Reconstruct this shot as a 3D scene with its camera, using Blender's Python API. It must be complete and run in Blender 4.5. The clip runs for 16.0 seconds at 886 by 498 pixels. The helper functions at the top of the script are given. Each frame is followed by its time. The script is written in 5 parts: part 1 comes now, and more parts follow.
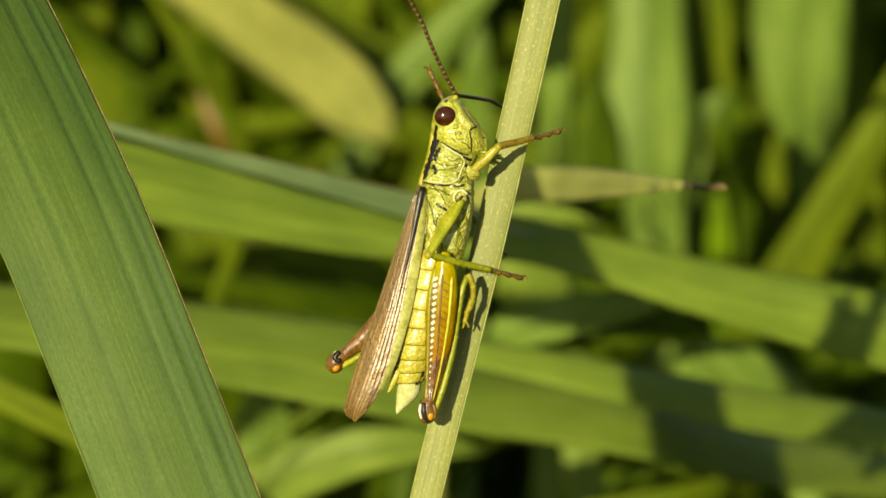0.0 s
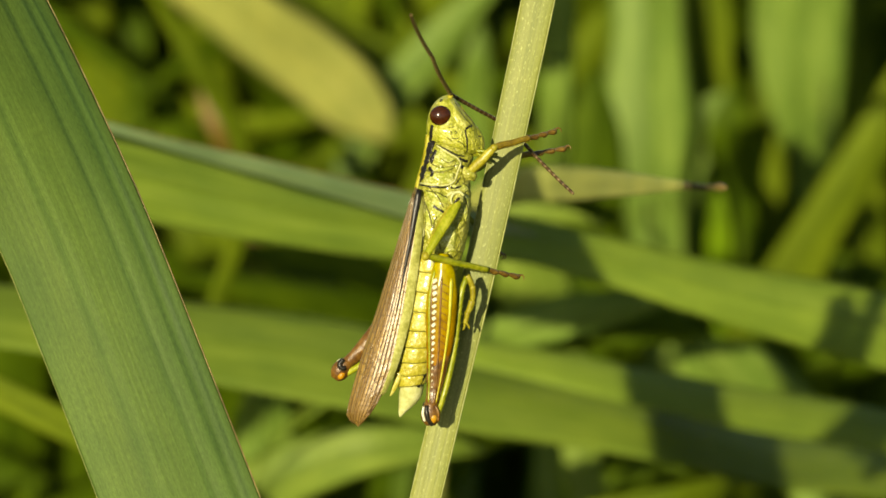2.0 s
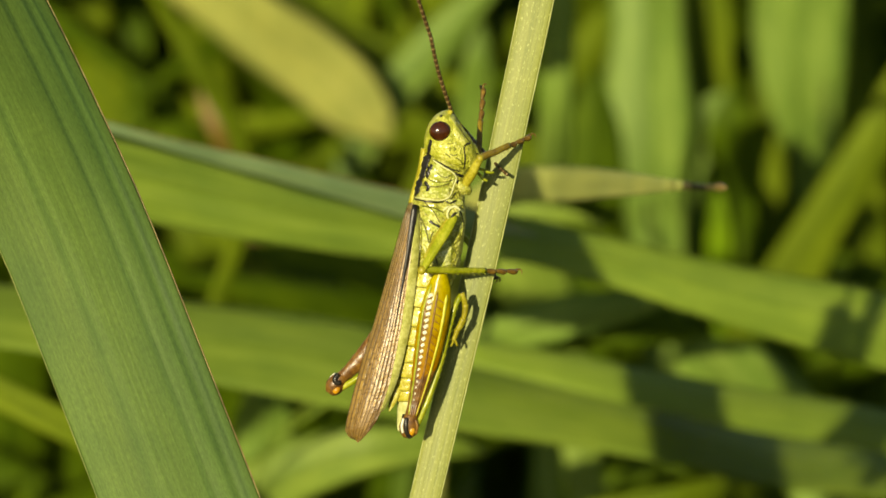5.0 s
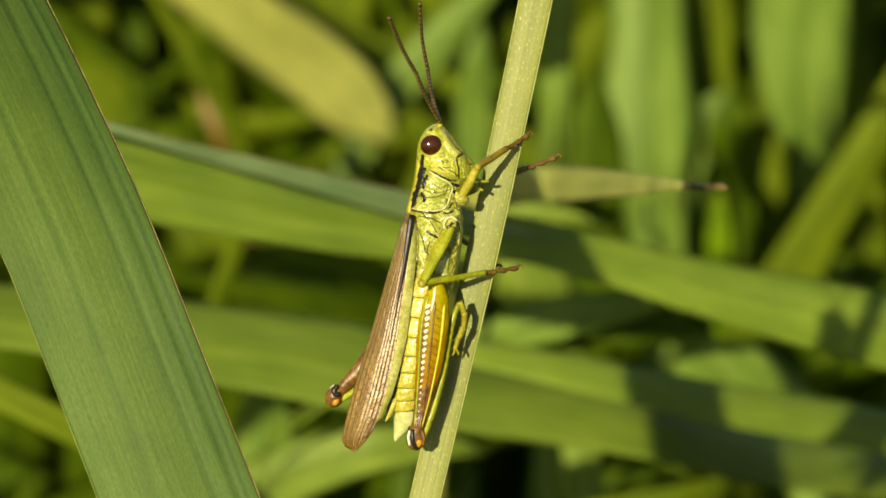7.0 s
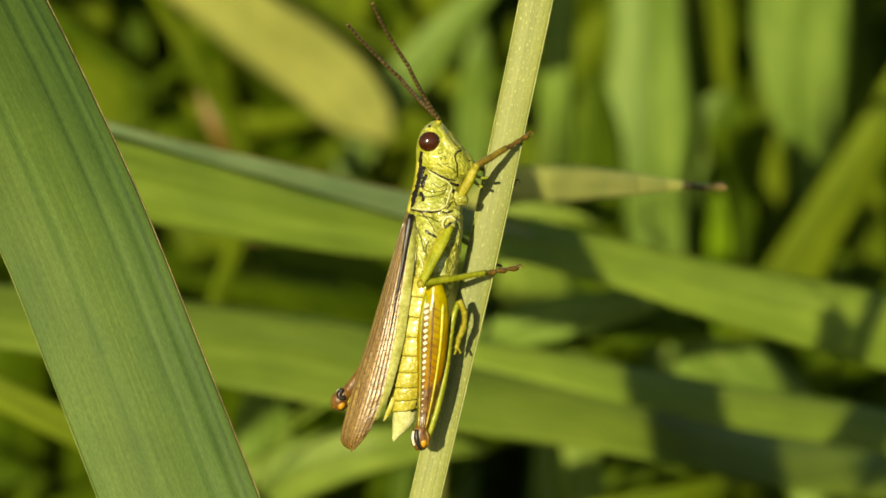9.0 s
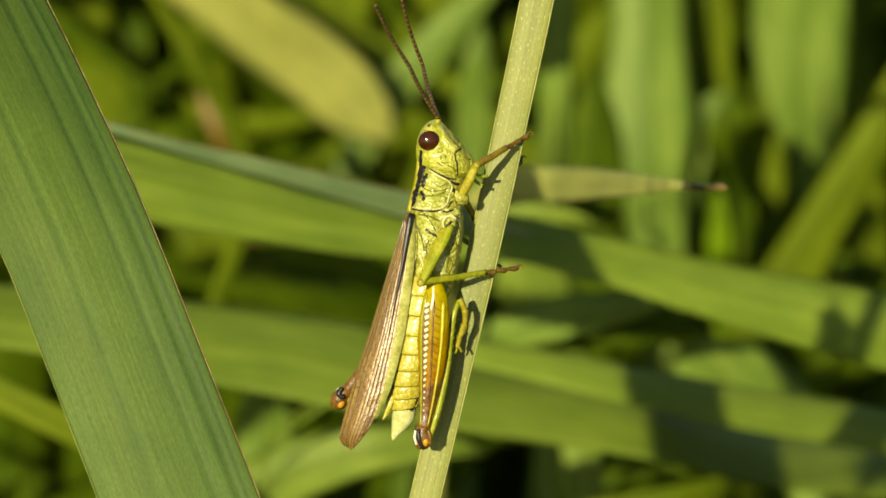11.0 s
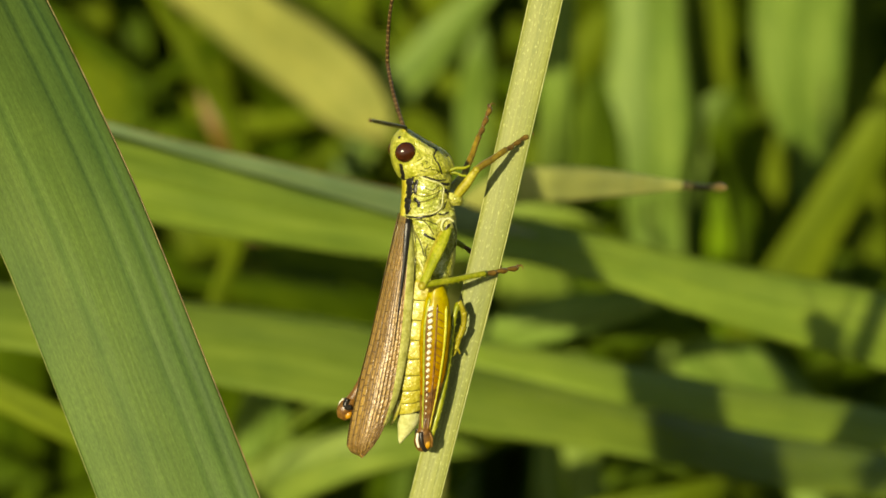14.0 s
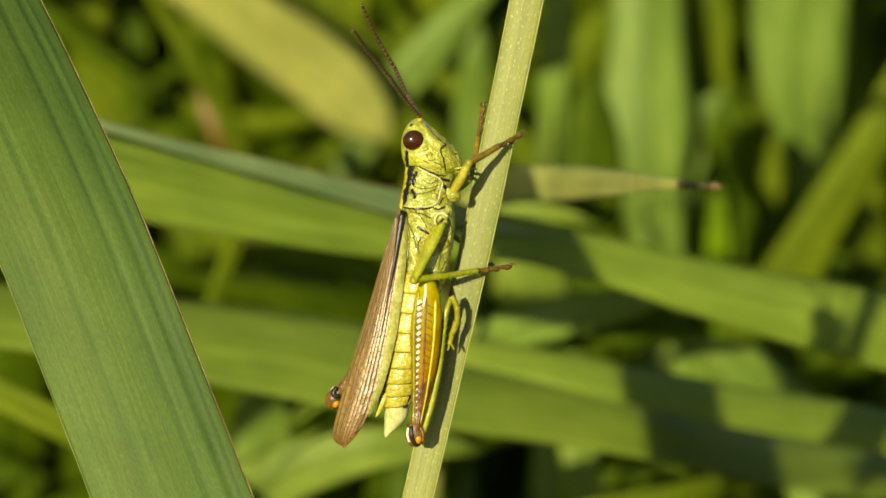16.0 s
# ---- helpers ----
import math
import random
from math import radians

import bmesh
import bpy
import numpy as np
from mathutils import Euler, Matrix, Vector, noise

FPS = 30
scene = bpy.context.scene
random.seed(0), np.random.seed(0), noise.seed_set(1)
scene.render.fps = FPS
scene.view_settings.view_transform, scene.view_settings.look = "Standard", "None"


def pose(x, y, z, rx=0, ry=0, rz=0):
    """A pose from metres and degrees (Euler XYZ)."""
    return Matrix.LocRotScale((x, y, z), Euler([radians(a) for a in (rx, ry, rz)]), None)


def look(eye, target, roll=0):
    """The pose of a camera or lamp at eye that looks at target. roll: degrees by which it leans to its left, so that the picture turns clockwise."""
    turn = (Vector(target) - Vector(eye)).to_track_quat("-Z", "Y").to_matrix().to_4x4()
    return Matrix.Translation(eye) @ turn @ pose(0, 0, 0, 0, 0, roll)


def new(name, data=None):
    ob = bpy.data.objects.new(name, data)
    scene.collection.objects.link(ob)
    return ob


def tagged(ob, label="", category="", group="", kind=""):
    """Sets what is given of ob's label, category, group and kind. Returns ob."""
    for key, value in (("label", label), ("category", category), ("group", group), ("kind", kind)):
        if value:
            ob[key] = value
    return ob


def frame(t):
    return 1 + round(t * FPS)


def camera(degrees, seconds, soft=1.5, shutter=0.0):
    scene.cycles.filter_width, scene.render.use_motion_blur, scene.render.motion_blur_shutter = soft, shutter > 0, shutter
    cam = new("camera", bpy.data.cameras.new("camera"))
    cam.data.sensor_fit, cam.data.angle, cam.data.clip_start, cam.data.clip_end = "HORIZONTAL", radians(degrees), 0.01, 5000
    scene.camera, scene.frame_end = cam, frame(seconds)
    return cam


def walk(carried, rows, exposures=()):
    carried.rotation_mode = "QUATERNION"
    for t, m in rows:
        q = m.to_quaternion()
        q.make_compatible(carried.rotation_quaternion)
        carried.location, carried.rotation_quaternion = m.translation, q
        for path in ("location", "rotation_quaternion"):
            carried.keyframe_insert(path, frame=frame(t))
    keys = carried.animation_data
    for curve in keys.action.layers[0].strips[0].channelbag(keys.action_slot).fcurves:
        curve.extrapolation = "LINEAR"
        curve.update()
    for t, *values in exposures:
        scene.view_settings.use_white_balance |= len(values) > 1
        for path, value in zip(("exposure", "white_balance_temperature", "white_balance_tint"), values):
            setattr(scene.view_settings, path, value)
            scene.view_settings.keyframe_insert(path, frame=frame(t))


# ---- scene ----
# The viewing frame: x to the right, y away from the camera, z up, leaning down by TILT.
U = 0.05e-3                     # one step of the bearing grid, metres at the stem's plane
DIST = 0.2223                   # camera to the stem's plane
TILT = 20.0
VIEW = pose(0, 0, 0.75) @ pose(0, 0, 0, -TILT, 0, 0)


def local(u, v, d=0.0):
    """A point in the viewing frame: its bearing on the grid (u right, v down) and its depth in mm behind the stem's plane."""
    k = 1 + d * 1e-3 / DIST
    return Vector(((u - 784) * U * k, d * 1e-3, (441 - v) * U * k))


def place(u, v, d=0.0):
    return VIEW @ local(u, v, d)


cam = camera(20.0, 16.0, soft=1.65)
cam.data.dof.use_dof = True
cam.data.dof.focus_distance = DIST - 0.001
cam.data.dof.aperture_fstop = 38.5


def eye_at(dx, dz):
    return VIEW @ pose(dx * 1e-3, -DIST, dz * 1e-3, 90, 0, 0)


walk(cam, [(0, eye_at(0, 0)), (7, eye_at(0.05, 0)), (12, eye_at(0.05, 0)), (14.8, eye_at(0.06, 0)), (15.1, eye_at(0.14, -0.01)),
           (15.5, eye_at(0.37, -0.08)), (16, eye_at(0.66, -0.13))],
     exposures=[(0, 0.88, 7600, 5), (16, 0.88, 7600, 5)])

# ---- light ----
SUN_WAY = (VIEW.to_3x3() @ Vector((0.345, 1.0, -0.112))).normalized()
world = bpy.data.worlds.new("sky")
scene.world = world
world.use_nodes = True
wn = world.node_tree
sky = wn.nodes.new("ShaderNodeTexSky")
sky.sky_type, sky.sun_disc = "NISHITA", False
sky.sun_elevation = math.asin(-SUN_WAY.z)
sky.sun_rotation = math.atan2(-SUN_WAY.x, -SUN_WAY.y)
wn.links.new(sky.outputs[0], wn.nodes["Background"].inputs[0])
wn.nodes["Background"].inputs[1].default_value = 0.078
sun = new("sun", bpy.data.lights.new("sun", "SUN"))
sun.data.energy, sun.data.angle, sun.data.color = 5.0, radians(0.55), (1.0, 0.925, 0.72)
sun.matrix_world = look((0, 0, 3), Vector((0, 0, 3)) + SUN_WAY)

# ---- materials ----
def material(name):
    m = bpy.data.materials.new(name)
    m.use_nodes = True
    return m, m.node_tree.nodes, m.node_tree.links, m.node_tree.nodes["Principled BSDF"]


def ramp(nodes, stops, gain=(1.0, 1.0, 1.0)):
    r = nodes.new("ShaderNodeValToRGB")
    e = r.color_ramp.elements
    while len(e) < len(stops):
        e.new(0.5)
    for el, (p, c) in zip(e, stops):
        el.position, el.color = p, (*[x * g for x, g in zip(c, gain)], 1)
    return r


ALBEDO = (0.560, 0.60, 0.55)    # one scale for all base colours


def stretched(n, l, uv, across, along, detail, rough=0.6):
    """Noise on a blade's own coordinates (mm), so many features a millimetre across and along."""
    mp = n.new("ShaderNodeMapping")
    mp.inputs["Scale"].default_value = (across, along, 1)
    l.new(uv.outputs[0], mp.inputs[0])
    t = n.new("ShaderNodeTexNoise")
    t.inputs["Scale"].default_value, t.inputs["Detail"].default_value, t.inputs["Roughness"].default_value = 1.0, detail, rough
    l.new(mp.outputs[0], t.inputs[0])
    return t


def blend(n, l, kind, factor, a, b):
    m = n.new("ShaderNodeMix")
    m.data_type, m.blend_type = "RGBA", kind
    if isinstance(factor, float):
        m.inputs[0].default_value = factor
    else:
        l.new(factor, m.inputs[0])
    for k, x in ((6, a), (7, b)):
        if isinstance(x, tuple):
            m.inputs[k].default_value = (*x, 1)
        else:
            l.new(x, m.inputs[k])
    return m.outputs[2]


def blade_material(name, dark, mid, light, rough=0.45, wide=0.45, fine=4.0, thin=0.2, flecks=0.35, relief=0.5, gloss=0.3, lines=0.6, fleck_from=0.64, speck=(3.2, 0.9), stripes=(), mottle=0.0):
    """A grass blade: broad streaks and fine veins along it, slow blotches, pale flecks, a little light passing through."""
    m, n, l, b = material(name)
    uv = n.new("ShaderNodeUVMap")
    uv.uv_map = "UVMap"
    broad = stretched(n, l, uv, wide, 0.012, 3.0)
    veins = stretched(n, l, uv, fine, 0.03, 2.0)
    spots = stretched(n, l, uv, 0.18, 0.07, 4.0)
    grain = stretched(n, l, uv, *speck, 3.0)
    col = ramp(n, [(0.36, dark), (0.5, mid), (0.64, light)], ALBEDO)
    l.new(broad.outputs[0], col.inputs[0])
    vr = ramp(n, [(0.41, tuple(1 - x * lines for x in (0.28, 0.26, 0.30))), (0.59, tuple(1 + x * lines for x in (0.12, 0.10, 0.12)))])
    l.new(veins.outputs[0], vr.inputs[0])
    c = blend(n, l, "MULTIPLY", 1.0, col.outputs[0], vr.outputs[0])
    sr = ramp(n, [(0.35, (0.80, 0.84, 0.80)), (0.65, (1.12, 1.08, 1.0))])
    l.new(spots.outputs[0], sr.inputs[0])
    c = blend(n, l, "MULTIPLY", 1.0, c, sr.outputs[0])
    fr = ramp(n, [(fleck_from, (0, 0, 0)), (fleck_from + 0.09, (flecks, flecks, flecks))])
    l.new(grain.outputs[0], fr.inputs[0])
    c = blend(n, l, "MIX", fr.outputs[0], c, tuple(min(0.85, (x * 1.9 + 0.09) * g) for x, g in zip(light, ALBEDO)))
    if mottle:
        skin_grain = stretched(n, l, uv, 7.0, 1.8, 4.0, 0.7)
        mr = ramp(n, [(0.34, (1 - mottle,) * 3), (0.66, (1 + mottle * 0.7,) * 3)])
        l.new(skin_grain.outputs[0], mr.inputs[0])
        c = blend(n, l, "MULTIPLY", 1.0, c, mr.outputs[0])
    if stripes:
        # dark lines that keep their place between the two edges, a little uneven along the blade
        ac = n.new("ShaderNodeUVMap")
        ac.uv_map = "Across"
        sp = n.new("ShaderNodeSeparateXYZ")
        l.new(ac.outputs[0], sp.inputs[0])
        wv = n.new("ShaderNodeMath")
        wv.operation = "MULTIPLY_ADD"
        l.new(spots.outputs[0], wv.inputs[0])
        wv.inputs[1].default_value = 0.05
        l.new(sp.outputs[0], wv.inputs[2])
        band = ramp(n, stripes)
        l.new(wv.outputs[0], band.inputs[0])
        # they are deepest towards the blade's end
        deep = n.new("ShaderNodeMapRange")
        for k, x in enumerate((0.25, 0.68, 0.55, 1.0)):
            deep.inputs[k + 1].default_value = x
        l.new(sp.outputs[1], deep.inputs[0])
        c = blend(n, l, "MULTIPLY", deep.outputs[0], c, band.outputs[0])
    l.new(c, b.inputs["Base Color"])
    b.inputs["Roughness"].default_value = rough
    b.inputs["Specular IOR Level"].default_value = gloss
    bump = n.new("ShaderNodeBump")
    bump.inputs["Strength"].default_value, bump.inputs["Distance"].default_value = relief, 0.00012
    l.new(veins.outputs[0], bump.inputs["Height"])
    l.new(bump.outputs[0], b.inputs["Normal"])
    if thin:
        tr = n.new("ShaderNodeBsdfTranslucent")
        l.new(blend(n, l, "MULTIPLY", 1.0, c, (1.15, 1.25, 0.55)), tr.inputs[0])
        mx = n.new("ShaderNodeMixShader")
        mx.inputs[0].default_value = thin
        l.new(b.outputs[0], mx.inputs[1])
        l.new(tr.outputs[0], mx.inputs[2])
        l.new(mx.outputs[0], n["Material Output"].inputs[0])
    return m


M_STEM = blade_material("stem_blade", (0.305, 0.318, 0.082), (0.325, 0.337, 0.090), (0.350, 0.360, 0.104), 0.5, 0.8, 3.6, flecks=0.55, relief=0.2, gloss=0.2, lines=0.5, fleck_from=0.59, speck=(7.0, 2.6), mottle=0.1)
BLUE_LINES = [(0.0, (1.35, 1.35, 2.0)), (0.035, (1.10, 1.06, 1.25)), (0.08, (1.04, 1.02, 1.12)), (0.33, (1.04, 1.0, 0.96)), (0.38, (0.92, 0.94, 1.0)), (0.405, (0.80, 0.86, 0.98)), (0.44, (0.98, 0.98, 1.0)), (0.60, (1.0, 0.98, 0.98)), (0.71, (0.90, 0.93, 1.02)),
              (0.738, (0.58, 0.68, 0.92)), (0.765, (0.88, 0.92, 1.02)), (0.845, (0.84, 0.90, 1.05)), (0.875, (0.50, 0.62, 0.85)), (0.90, (0.78, 0.86, 1.03)), (0.925, (0.76, 0.85, 1.0)), (0.945, (0.44, 0.55, 0.78)), (0.965, (0.75, 0.84, 1.0)), (1.0, (0.85, 0.88, 1.05))]
M_BLUE = blade_material("bluish_blade", (0.100, 0.157, 0.030), (0.106, 0.166, 0.033), (0.112, 0.175, 0.036), 0.55, 0.2, 2.6, thin=0.15, flecks=0.12, relief=0.3, gloss=0.10, lines=0.4, stripes=BLUE_LINES, mottle=0.2)
M_GREEN = blade_material("green_blade", (0.22, 0.31, 0.036), (0.262, 0.36, 0.048), (0.30, 0.40, 0.060), 0.55, 0.3, 2.0, thin=0.32, flecks=0.15, gloss=0.16, lines=0.5)
M_GLOSS = blade_material("glossy_blade", (0.17, 0.235, 0.10), (0.21, 0.285, 0.13), (0.25, 0.33, 0.16), 0.36, 0.4, 2.0, gloss=0.4, lines=0.4)
M_LIME = blade_material("lime_blade", (0.19, 0.265, 0.034), (0.232, 0.317, 0.044), (0.275, 0.36, 0.056), 0.55, 0.3, 2.0, thin=0.32, flecks=0.15, gloss=0.16, lines=0.4)
M_OLIVE = blade_material("tip_blade", (0.50, 0.50, 0.150), (0.58, 0.57, 0.18), (0.64, 0.62, 0.22), 0.5, 0.4, 2.4, thin=0.36, flecks=0.1, lines=0.25, gloss=0.15)
M_STRAW = blade_material("yellowing_blade", (0.32, 0.32, 0.075), (0.39, 0.385, 0.10), (0.45, 0.435, 0.13), 0.6, 0.2, 1.0, gloss=0.06)
M_SAGE = blade_material("pale_green_leaf", (0.14, 0.22, 0.030), (0.20, 0.30, 0.050), (0.27, 0.37, 0.075), 0.5, 0.1, 0.6, thin=0.3, gloss=0.1)
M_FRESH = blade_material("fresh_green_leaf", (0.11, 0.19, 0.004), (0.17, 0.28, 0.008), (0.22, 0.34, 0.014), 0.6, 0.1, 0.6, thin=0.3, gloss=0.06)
# deep green; in the gaps this dark colour stands in for shade
M_DEEP_SHADE = blade_material("deep_shade_green_blade", (0.055, 0.095, 0.003), (0.085, 0.135, 0.005), (0.12, 0.18, 0.009), 0.6, 0.1, 0.6, thin=0.35, gloss=0.05)
M_MOSSY = blade_material("mid_green_blade", (0.105, 0.145, 0.006), (0.150, 0.20, 0.010), (0.195, 0.25, 0.016), 0.6, 0.1, 0.6, thin=0.3, gloss=0.06)
M_RUST = blade_material("rusty_leaf", (0.14, 0.08, 0.012), (0.21, 0.12, 0.018), (0.28, 0.17, 0.03), 0.6, 0.2, 1.0)
M_MARGIN = blade_material("blade_margin", (0.12, 0.075, 0.022), (0.22, 0.14, 0.045), (0.36, 0.26, 0.09), 0.5, 1.0, 4.0, thin=0.0)
M_PALEEDGE = blade_material("pale_margin", (0.32, 0.32, 0.10), (0.40, 0.40, 0.13), (0.50, 0.49, 0.20), 0.5, 1.0, 4.0, thin=0.0)
M_TIP = blade_material("withered_tip", (0.09, 0.075, 0.025), (0.16, 0.125, 0.04), (0.20, 0.15, 0.05), 0.6, 0.8, 4.0)


def ground_material():
    m, n, l, b = material("leaf_litter")
    t = n.new("ShaderNodeTexCoord")
    a = n.new("ShaderNodeTexNoise")
    a.inputs["Scale"].default_value, a.inputs["Detail"].default_value = 22.0, 8.0
    l.new(t.outputs["Object"], a.inputs[0])
    c = ramp(n, [(0.35, (0.02, 0.028, 0.004)), (0.5, (0.045, 0.06, 0.008)), (0.66, (0.09, 0.10, 0.018))])
    l.new(a.outputs[0], c.inputs[0])
    l.new(c.outputs[0], b.inputs["Base Color"])
    b.inputs["Roughness"].default_value = 0.9
    bp = n.new("ShaderNodeBump")
    bp.inputs["Distance"].default_value = 0.01
    l.new(a.outputs[0], bp.inputs["Height"])
    l.new(bp.outputs[0], b.inputs["Normal"])
    return m


M_GROUND = ground_material()


# ---- building helpers ----
def link(name, bm, mat, parent=None, label="", smooth=True):
    me = bpy.data.meshes.new(name)
    bmesh.ops.recalc_face_normals(bm, faces=bm.faces)
    bm.to_mesh(me)
    bm.free()
    if smooth:
        for p in me.polygons:
            p.use_smooth = True
    for mt in (mat if isinstance(mat, (list, tuple)) else [mat]):
        me.materials.append(mt)
    ob = new(name, me)
    if parent:
        ob.parent = parent
    if label:
        tagged(ob, label)
    return ob


def part(name, bm, mat, parent, label="", smooth=True):
    return link(name, bm, mat, parent, label, smooth)


def spline(pts, n, even=True):
    """n points along a smooth curve through rows of numbers, with even steps in length, or as dense as the rows."""
    p = np.array(pts, float)
    gap = np.maximum(np.linalg.norm(np.diff(p[:, :3], axis=0), axis=1), 1e-9)
    slope = np.diff(p, axis=0) / gap[:, None]
    tan = np.vstack([slope[:1], (slope[:-1] * gap[1:, None] + slope[1:] * gap[:-1, None]) / (gap[1:] + gap[:-1])[:, None], slope[-1:]])
    out = []
    for i in range(len(p) - 1):
        for s in np.linspace(0, 1, 24, endpoint=False):
            h = gap[i]
            out.append(p[i] * (2 * s ** 3 - 3 * s ** 2 + 1) + tan[i] * h * (s ** 3 - 2 * s ** 2 + s) + p[i + 1] * (3 * s ** 2 - 2 * s ** 3) + tan[i + 1] * h * (s ** 3 - s ** 2))
    out.append(p[-1])
    out = np.array(out)
    run = np.concatenate([[0], np.cumsum(np.linalg.norm(np.diff(out[:, :3], axis=0), axis=1))])
    want = np.linspace(0, run[-1], n) if even else np.interp(np.linspace(0, 1, n), np.linspace(0, 1, len(run)), run)
    return np.stack([np.interp(want, run, out[:, k]) for k in range(out.shape[1])], 1), want


def tube(bm, rows, n=16, sides=8, mat=0, flat=1.0, bead=None):
    """A tube through rows of x, y, z, radius (metres); flat squeezes it; bead(s) scales the radius along it."""
    c, run = spline(rows, n)
    rings = []
    for i in range(n):
        t = Vector(c[min(i + 1, n - 1), :3]) - Vector(c[max(i - 1, 0), :3])
        t.normalize()
        a = t.cross(Vector((0, 1, 0)))
        if a.length < 0.1:
            a = t.cross(Vector((1, 0, 0)))
        a.normalize()
        b = a.cross(t).normalized()
        r = max(c[i, 3], 2e-6) * (bead(i) if bead else 1)
        rings.append([bm.verts.new(Vector(c[i, :3]) + a * (r * math.cos(k * 2 * math.pi / sides)) + b * (flat * r * math.sin(k * 2 * math.pi / sides))) for k in range(sides)])
    for i in range(n - 1):
        for k in range(sides):
            bm.faces.new([rings[i][k], rings[i][(k + 1) % sides], rings[i + 1][(k + 1) % sides], rings[i + 1][k]]).material_index = mat
    for ring in (rings[0], rings[-1]):
        bm.faces.new(ring).material_index = mat


CAM_WAY = VIEW.to_3x3() @ Vector((0, 1, 0))


def ribbon(bm, rows, n=40, cols=8, fold=0.15, thick=0.00018, ribs=0.0, wave=0.0, side=0.0, seed=0, grooves=()):
    """A keeled blade along rows of x, y, z, width, turn (metres, degrees), as a thin closed shell with veins along it."""
    c, run = spline(rows, n, False)
    uvl = (bm.loops.layers.uv.get("UVMap") or bm.loops.layers.uv.new("UVMap"))
    acl = (bm.loops.layers.uv.get("Across") or bm.loops.layers.uv.new("Across"))
    rnd = random.Random(seed)
    ph = rnd.uniform(0, 6)
    rings, rims = [], ([], [], [])
    for i in range(n):
        q = Vector(c[i, :3])
        t = (Vector(c[min(i + 1, n - 1), :3]) - Vector(c[max(i - 1, 0), :3])).normalized()
        face = -CAM_WAY
        across = t.cross(face)
        if across.length < 0.05:
            across = t.cross(Vector((0, 0, 1)))
        across.normalize()
        nrm = across.cross(t).normalized()
        turn = Matrix.Rotation(radians(c[i, 4]), 3, t)
        across, nrm = turn @ across, turn @ nrm
        w = max(c[i, 3], 0.0002) / 2
        ring = []
        for sgn in (1, -1):
            for j in (range(cols + 1) if sgn == 1 else range(cols - 1, 0, -1)):
                s = 2 * j / cols - 1
                rib = ribs * (noise.noise((s * 2.8 + ph, run[i] * 8, 0)) + 0.15 * noise.noise((s * 15 + ph, run[i] * 10, 3)))
                rim = wave * w * abs(s) ** 2 * math.sin(run[i] / 0.02 + ph + (2 if s > 0 else 0))
                h = -fold * w * abs(s - side) + rim + rib - sum(dp * math.exp(-((s - s0) / wd) ** 2) for s0, wd, dp in grooves)
                tk = thick * (0.25 + 0.75 * (1 - s * s) ** 0.5) * sgn
                ring.append((bm.verts.new(q + across * (w * s) + nrm * (h + tk)), w * s * 1000 + 50 * ph, run[i] * 1000, s * 0.5 + 0.5, i / (n - 1)))
        rings.append(ring)
        for e, j in ((0, 0), (1, cols), (2, round(cols * (1 + side) / 2))):
            rims[e].append((*ring[j][0].co, 1.0))
    k = len(rings[0])
    for i in range(n - 1):
        for j in range(k):
            a, b, c2, d = rings[i][j], rings[i][(j + 1) % k], rings[i + 1][(j + 1) % k], rings[i + 1][j]
            fc = bm.faces.new([a[0], b[0], c2[0], d[0]])
            for lp, x in zip(fc.loops, (a, b, c2, d)):
                lp[uvl].uv, lp[acl].uv = x[1:3], x[3:]
    for ring in (rings[0], rings[-1]):
        bm.faces.new([x[0] for x in ring])
    return rims


def row(u, v, d, w, turn=0.0):
    """A ribbon's row from its bearing, depth in mm and apparent width on the grid."""
    p = place(u, v, d)
    return (p.x, p.y, max(p.z, -0.02), w * U * (1 + d * 1e-3 / DIST), turn)


def grass_blade(rows, mat, label, name="grass_blade", category="grass blade", margins=(), **kw):
    bm = bmesh.new()
    rims = ribbon(bm, rows, **kw)
    ob = tagged(link(name, bm, mat), label, category, "blades round the stem")
    for rim, edging in zip(rims, margins):
        if edging:
            name = "midrib" if rim is rims[2] else "margin"
            bm = bmesh.new()
            uvl = (bm.loops.layers.uv.get("UVMap") or bm.loops.layers.uv.new("UVMap"))
            tube(bm, [(*p[:3], edging[1] * (0.8 + 0.5 * noise.noise((i * 0.9, 0, 0)))) for i, p in enumerate(rim)], n=len(rim) * 2, sides=6)
            for f in bm.faces:
                for lp in f.loops:
                    lp[uvl].uv = (lp.vert.co.x * 1000, lp.vert.co.z * 1000)
            part(name, bm, edging[0], ob, edging[2])
    return ob


# ---- ground ----
def build_ground():
    bm = bmesh.new()
    rings = [0, 0.15, 0.3, 0.5, 0.8, 1.2, 2, 4, 9, 25, 90, 400, 2000]
    seg = 48
    prev = None
    for r in rings:
        cur = []
        for k in range(seg if r else 1):
            a = 2 * math.pi * k / seg
            x, y = r * math.cos(a), 0.3 + r * math.sin(a)
            z = 0.02 * noise.noise((x * 3, y * 3, 0)) * min(1, r * 3) if r < 10 else 0
            cur.append(bm.verts.new((x, y, z - 0.02)))
        if prev:
            for k in range(seg):
                if len(prev) == 1:
                    bm.faces.new([prev[0], cur[k], cur[(k + 1) % seg]])
                else:
                    bm.faces.new([prev[k], cur[k], cur[(k + 1) % seg], prev[(k + 1) % seg]])
        prev = cur
    tagged(link("ground", bm, M_GROUND), "damp dark soil with leaf litter under the grass", "ground", kind="structure")


build_ground()


